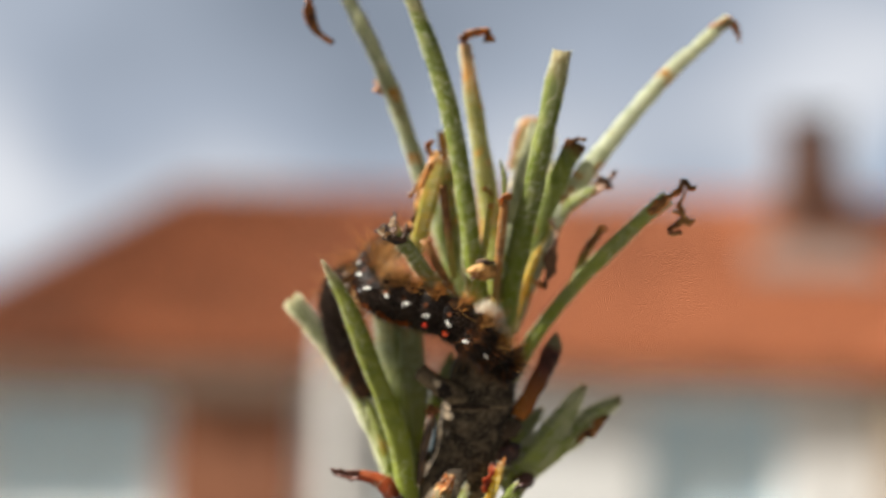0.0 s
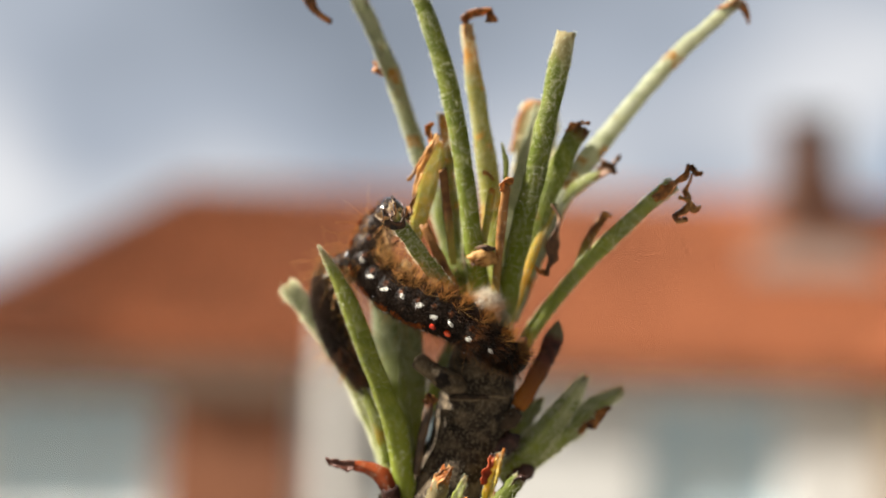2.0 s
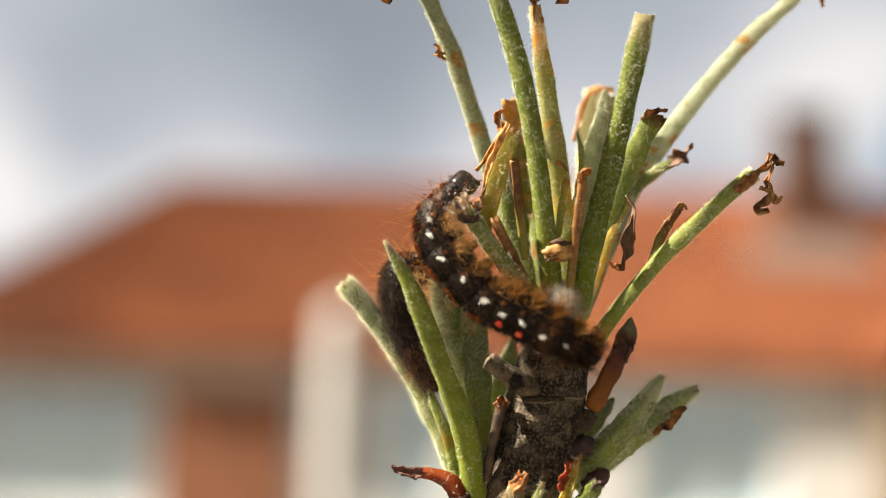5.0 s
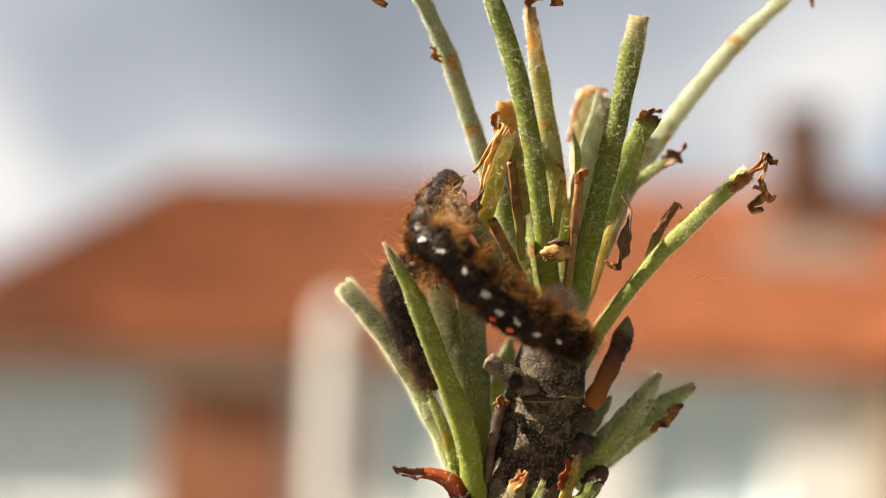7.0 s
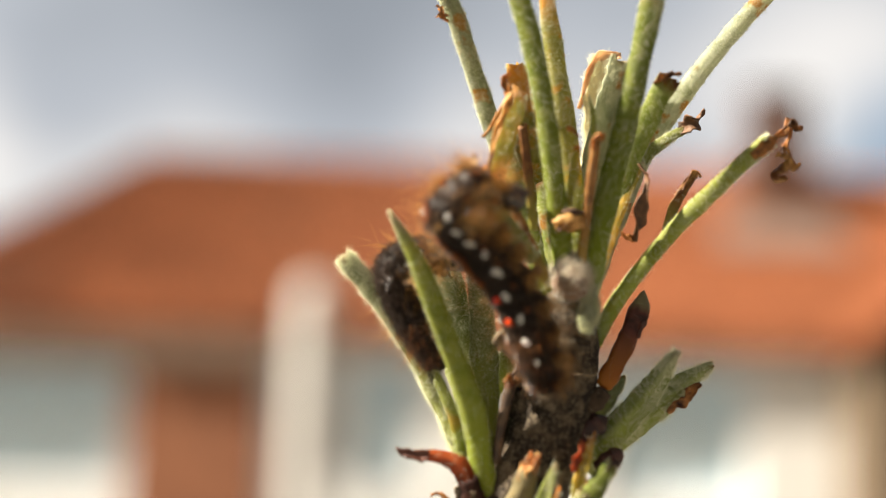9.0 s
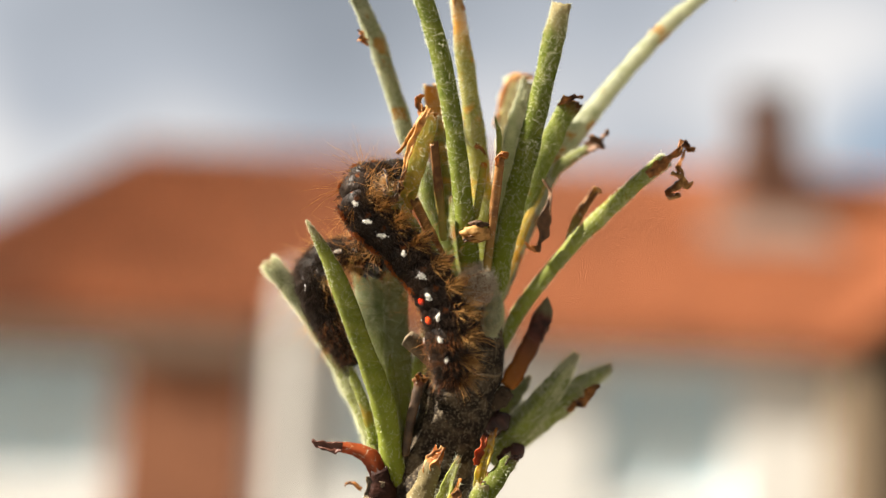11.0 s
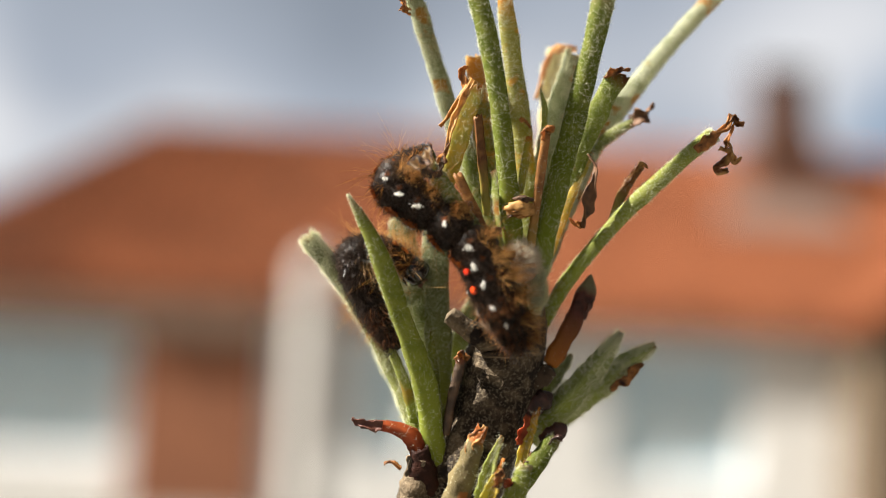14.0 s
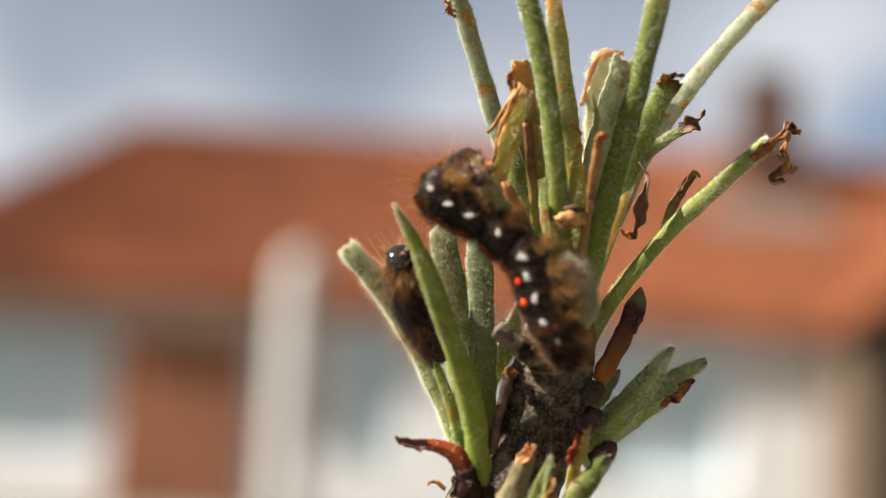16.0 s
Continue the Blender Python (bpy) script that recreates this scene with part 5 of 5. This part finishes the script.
def motions():
    sway = [(t, pose(x, y, z, rx, ry, rz)) for t, x, y, z, rx, ry, rz in SWAY]
    for thing in (twig, feeder, rester):
        walk(thing, sway)
    keys = []

    def key(t, points):
        keys.append((t, bend(points, (0, 2, 4, 6, 8, 10, 12, 13), (-0.66, -0.60, -0.48), (-0.9, -0.4, 0.1))))

    key(0, [(1.4, 4.0, 4.2), (-0.9, 2.0, 1.4), (-0.8, -1.0, -0.9), (0.6, -4.0, -3.6), (5.1, -5.0, -5.3), (11.5, -6.0, -7.4), (16.5, -6.5, -11.7), (18.9, -6.0, -13.7)])
    key(0.5, [(1.0, 3.0, 5.4), (-0.9, 1.3, 2.4), (-0.3, -1.0, -0.6), (1.9, -3.7, -4.1), (5.8, -5.0, -6.0), (11.8, -6.0, -7.8), (16.5, -6.5, -12.3), (18.8, -6.0, -14.5)])
    key(1, [(1.2, 2.0, 4.9), (-1.3, 0.7, 1.1), (-1.0, -1.0, -1.5), (2.0, -3.3, -5.1), (6.3, -5.0, -6.9), (11.6, -6.0, -8.7), (16.9, -6.5, -11.6), (19.5, -6.0, -13.2)])
    key(1.5, [(2.2, 1.0, 6.4), (0.0, 0.0, 3.8), (-1.0, -1.0, -0.4), (2.5, -3.0, -4.1), (7.3, -5.0, -6.9), (12.0, -6.0, -8.3), (16.4, -6.5, -11.7), (18.6, -6.0, -13.5)])
    key(2, [(1.5, 0.8, 6.0), (-0.4, -0.2, 3.3), (-0.9, -1.2, -1.7), (3.0, -3.2, -5.4), (7.7, -5.0, -7.5), (12.0, -6.0, -9.1), (17.1, -6.5, -12.5), (19.6, -6.0, -14.2)])
    key(2.5, [(1.8, 0.5, 5.7), (-1.2, -0.5, 2.3), (-0.9, -1.5, -2.3), (1.6, -3.5, -5.3), (6.6, -5.0, -7.5), (11.7, -6.0, -9.2), (16.5, -6.5, -11.6), (18.8, -6.0, -12.9)])
    key(3, [(3.1, 0.2, 7.4), (-1.4, -0.8, 4.1), (-1.1, -1.8, 0.0), (0.9, -3.8, -4.2), (6.4, -5.0, -7.4), (11.6, -6.0, -9.6), (16.2, -6.5, -11.9), (18.6, -6.0, -13.0)])
    key(3.5, [(2.5, 0.0, 7.8), (-0.7, -1.0, 4.7), (-1.0, -2.0, 0.3), (0.7, -4.0, -3.8), (6.5, -5.0, -7.3), (11.9, -6.0, -9.5), (16.8, -6.5, -11.9), (19.1, -6.0, -13.2)])
    key(6, [(2.3, 0.0, 11.0), (0.1, -1.0, 7.6), (-1.3, -2.0, 4.0), (0.9, -3.5, -0.3), (5.9, -5.0, -6.1), (10.6, -6.0, -9.1), (15.5, -6.5, -11.5), (17.9, -6.0, -12.8)])
    key(6.5, [(1.5, -1.0, 12.6), (0.1, -2.0, 8.7), (-1.7, -3.0, 3.7), (0.8, -4.0, -0.1), (6.3, -5.0, -5.5), (10.8, -6.0, -9.1), (15.2, -6.5, -10.9), (17.3, -6.0, -12.0)])
    key(7, [(0.6, -3.0, 8.7), (-1.1, -5.0, 6.0), (-1.8, -7.0, 1.4), (0.7, -9.0, -0.3), (5.7, -9.0, -5.1), (9.7, -8.0, -8.1), (15.0, -7.0, -10.9), (17.7, -6.0, -12.4)])
    key(7.5, [(-1.3, -4.0, 7.0), (-2.7, -6.0, 4.2), (-2.5, -8.0, -0.1), (0.9, -9.0, -2.7), (5.4, -9.0, -5.8), (9.8, -8.0, -8.5), (14.4, -7.0, -11.2), (16.6, -6.5, -12.8)])
    key(8, [(1.4, -7.0, 6.1), (-1.5, -9.0, 4.9), (-2.2, -10.0, 2.0), (0.5, -10.0, -1.4), (5.9, -9.0, -6.1), (10.1, -8.0, -10.7), (11.5, -7.0, -15.4), (12.2, -6.0, -18.0)])
    key(8.5, [(3.8, -8.0, 7.2), (-0.7, -10.0, 6.3), (-2.9, -10.0, 2.6), (0.5, -10.0, -1.4), (5.9, -9.0, -6.0), (9.4, -8.0, -10.6), (10.7, -7.0, -15.8), (11.3, -6.0, -18.4)])
    key(9, [(7.4, -9.0, 2.4), (2.5, -11.0, 3.5), (-0.4, -11.0, 0.3), (2.1, -10.0, -2.3), (5.6, -9.0, -6.0), (9.1, -8.0, -11.6), (10.9, -7.0, -17.0), (11.8, -6.0, -19.7)])
    key(9.5, [(4.1, -7.0, 8.7), (1.7, -8.0, 6.6), (1.0, -8.0, 2.3), (3.4, -8.0, -2.4), (6.7, -8.0, -7.0), (10.0, -7.5, -11.4), (12.4, -7.0, -16.9), (13.5, -6.5, -19.6)])
    key(10, [(3.9, -4.0, 8.8), (0.1, -6.0, 7.0), (-0.5, -7.0, 2.9), (3.0, -7.0, -1.4), (7.9, -7.0, -6.2), (10.6, -7.0, -11.6), (11.5, -7.0, -17.4), (11.9, -6.5, -20.2)])
    key(12.5, [(3.6, 1.0, 5.3), (-0.1, -1.0, 4.3), (-0.2, -3.0, 2.1), (3.7, -4.0, -0.6), (8.7, -6.0, -6.3), (11.6, -7.0, -10.9), (13.3, -7.0, -15.5), (14.0, -6.5, -17.9)])
    key(13, [(2.5, 1.0, 4.9), (0.0, -1.0, 3.4), (-0.2, -3.0, 1.2), (3.0, -4.0, -0.9), (8.7, -6.0, -6.0), (11.2, -7.0, -10.2), (13.6, -7.0, -14.7), (14.7, -6.5, -17.1)])
    key(13.5, [(2.0, 1.0, 5.6), (-0.2, -1.0, 3.8), (-0.6, -3.0, 1.5), (3.4, -4.0, -0.7), (9.0, -6.0, -5.7), (11.3, -7.0, -10.2), (13.5, -7.0, -14.4), (14.6, -6.5, -16.5)])
    key(14, [(1.8, 1.0, 6.1), (-0.7, -1.0, 4.6), (-1.7, -3.0, 2.1), (2.2, -4.0, -0.5), (9.1, -6.0, -5.9), (11.3, -7.0, -10.4), (13.9, -7.0, -15.1), (15.1, -6.5, -17.4)])
    key(14.5, [(1.1, 1.0, 5.6), (-1.0, -1.0, 3.7), (-1.3, -3.0, 1.5), (2.1, -4.0, -1.2), (8.4, -6.0, -5.7), (11.2, -7.0, -9.9), (13.5, -7.0, -13.7), (14.6, -6.5, -15.8)])
    key(15, [(1.3, 1.0, 4.8), (-1.1, -1.0, 3.4), (-1.5, -3.0, 0.6), (2.1, -4.0, -1.9), (8.1, -6.0, -6.2), (10.5, -7.0, -10.2), (13.1, -7.0, -13.8), (14.4, -6.5, -15.7)])
    key(15.5, [(2.7, 1.0, 4.6), (0.1, -1.0, 3.2), (0.0, -3.0, 0.6), (3.5, -4.0, -1.7), (9.2, -6.0, -6.0), (11.8, -7.0, -10.2), (14.0, -7.0, -13.9), (15.1, -6.5, -15.8)])
    key(16, [(1.7, 1.0, 6.5), (-0.3, -1.0, 4.6), (-1.9, -3.0, 2.0), (2.6, -4.0, -0.4), (9.4, -6.0, -5.6), (11.2, -7.0, -10.4), (13.7, -7.0, -15.2), (14.9, -6.5, -17.5)])
    for i, ob in enumerate(feeder_rings):
        walk(ob, [(t, poses[i]) for t, poses in keys])
    keys.clear()

    def key_rester(t, points):
        keys.append((t, bend(points, (0, 3, 6, 10, 13), (-0.62, -0.66, 0.30), (-0.50, -0.30, 0.8))))

    key_rester(0.0, [(-0.7, 4.0, 0.3), (-4.2, 3.0, -1.4), (-6.5, 2.0, -4.4), (-5.5, 1.5, -10.6), (-2.2, 1.0, -17.2)])
    key_rester(1.5, [(-4.1, 0.0, -0.6), (-5.8, 1.0, -2.2), (-7.3, 1.5, -5.6), (-5.6, 1.5, -11.9), (-2.1, 1.0, -17.4)])
    key_rester(3.5, [(-4.0, 3.0, -3.4), (-6.2, 2.0, -3.9), (-7.1, 1.5, -6.6), (-5.3, 1.5, -12.3), (-1.9, 1.0, -18.1)])
    key_rester(6.5, [(-0.7, 4.0, -1.8), (-3.4, 3.0, -1.8), (-5.7, 1.5, -4.8), (-4.2, 1.5, -11.0), (-1.5, 1.0, -17.1)])
    key_rester(8.0, [(-0.1, 2.0, -6.3), (-3.5, 2.0, -5.2), (-6.8, 1.5, -5.5), (-4.6, 1.5, -11.5), (-2.0, 1.0, -17.9)])
    key_rester(9.0, [(0.3, 2.0, -5.0), (-2.6, 2.0, -4.6), (-7.0, 1.5, -6.5), (-5.2, 1.5, -12.0), (-2.0, 1.0, -17.8)])
    key_rester(10.0, [(1.3, 2.0, -5.2), (-2.2, 2.0, -3.7), (-6.9, 1.5, -6.5), (-5.7, 1.5, -11.6), (-2.4, 1.0, -17.4)])
    key_rester(12.5, [(1.2, 2.0, -5.0), (-1.9, 2.0, -3.8), (-7.4, 1.5, -5.5), (-5.3, 1.5, -11.4), (-1.9, 1.0, -17.6)])
    key_rester(14.0, [(1.3, 2.0, -9.4), (-2.2, 2.0, -7.5), (-6.9, 1.5, -7.6), (-4.8, 1.5, -13.0), (-1.8, 1.0, -18.3)])
    key_rester(14.5, [(-2.2, 2.0, -8.1), (-5.2, 2.0, -7.0), (-7.4, 1.5, -7.8), (-5.1, 1.5, -12.3), (-1.9, 1.0, -17.6)])
    key_rester(15.5, [(-6.3, -0.5, -9.4), (-5.8, 0.5, -11.4), (-5.0, 1.2, -13.3), (-3.6, 1.5, -15.9), (-2.1, 1.0, -18.0)])
    key_rester(16.0, [(-6.7, 0.0, -6.4), (-6.4, 1.0, -7.9), (-5.6, 1.5, -10.5), (-3.8, 1.5, -13.9), (-1.6, 1.0, -17.9)])
    for i, ob in enumerate(rester_rings):
        walk(ob, [(t, poses[i]) for t, poses in keys])


motions()
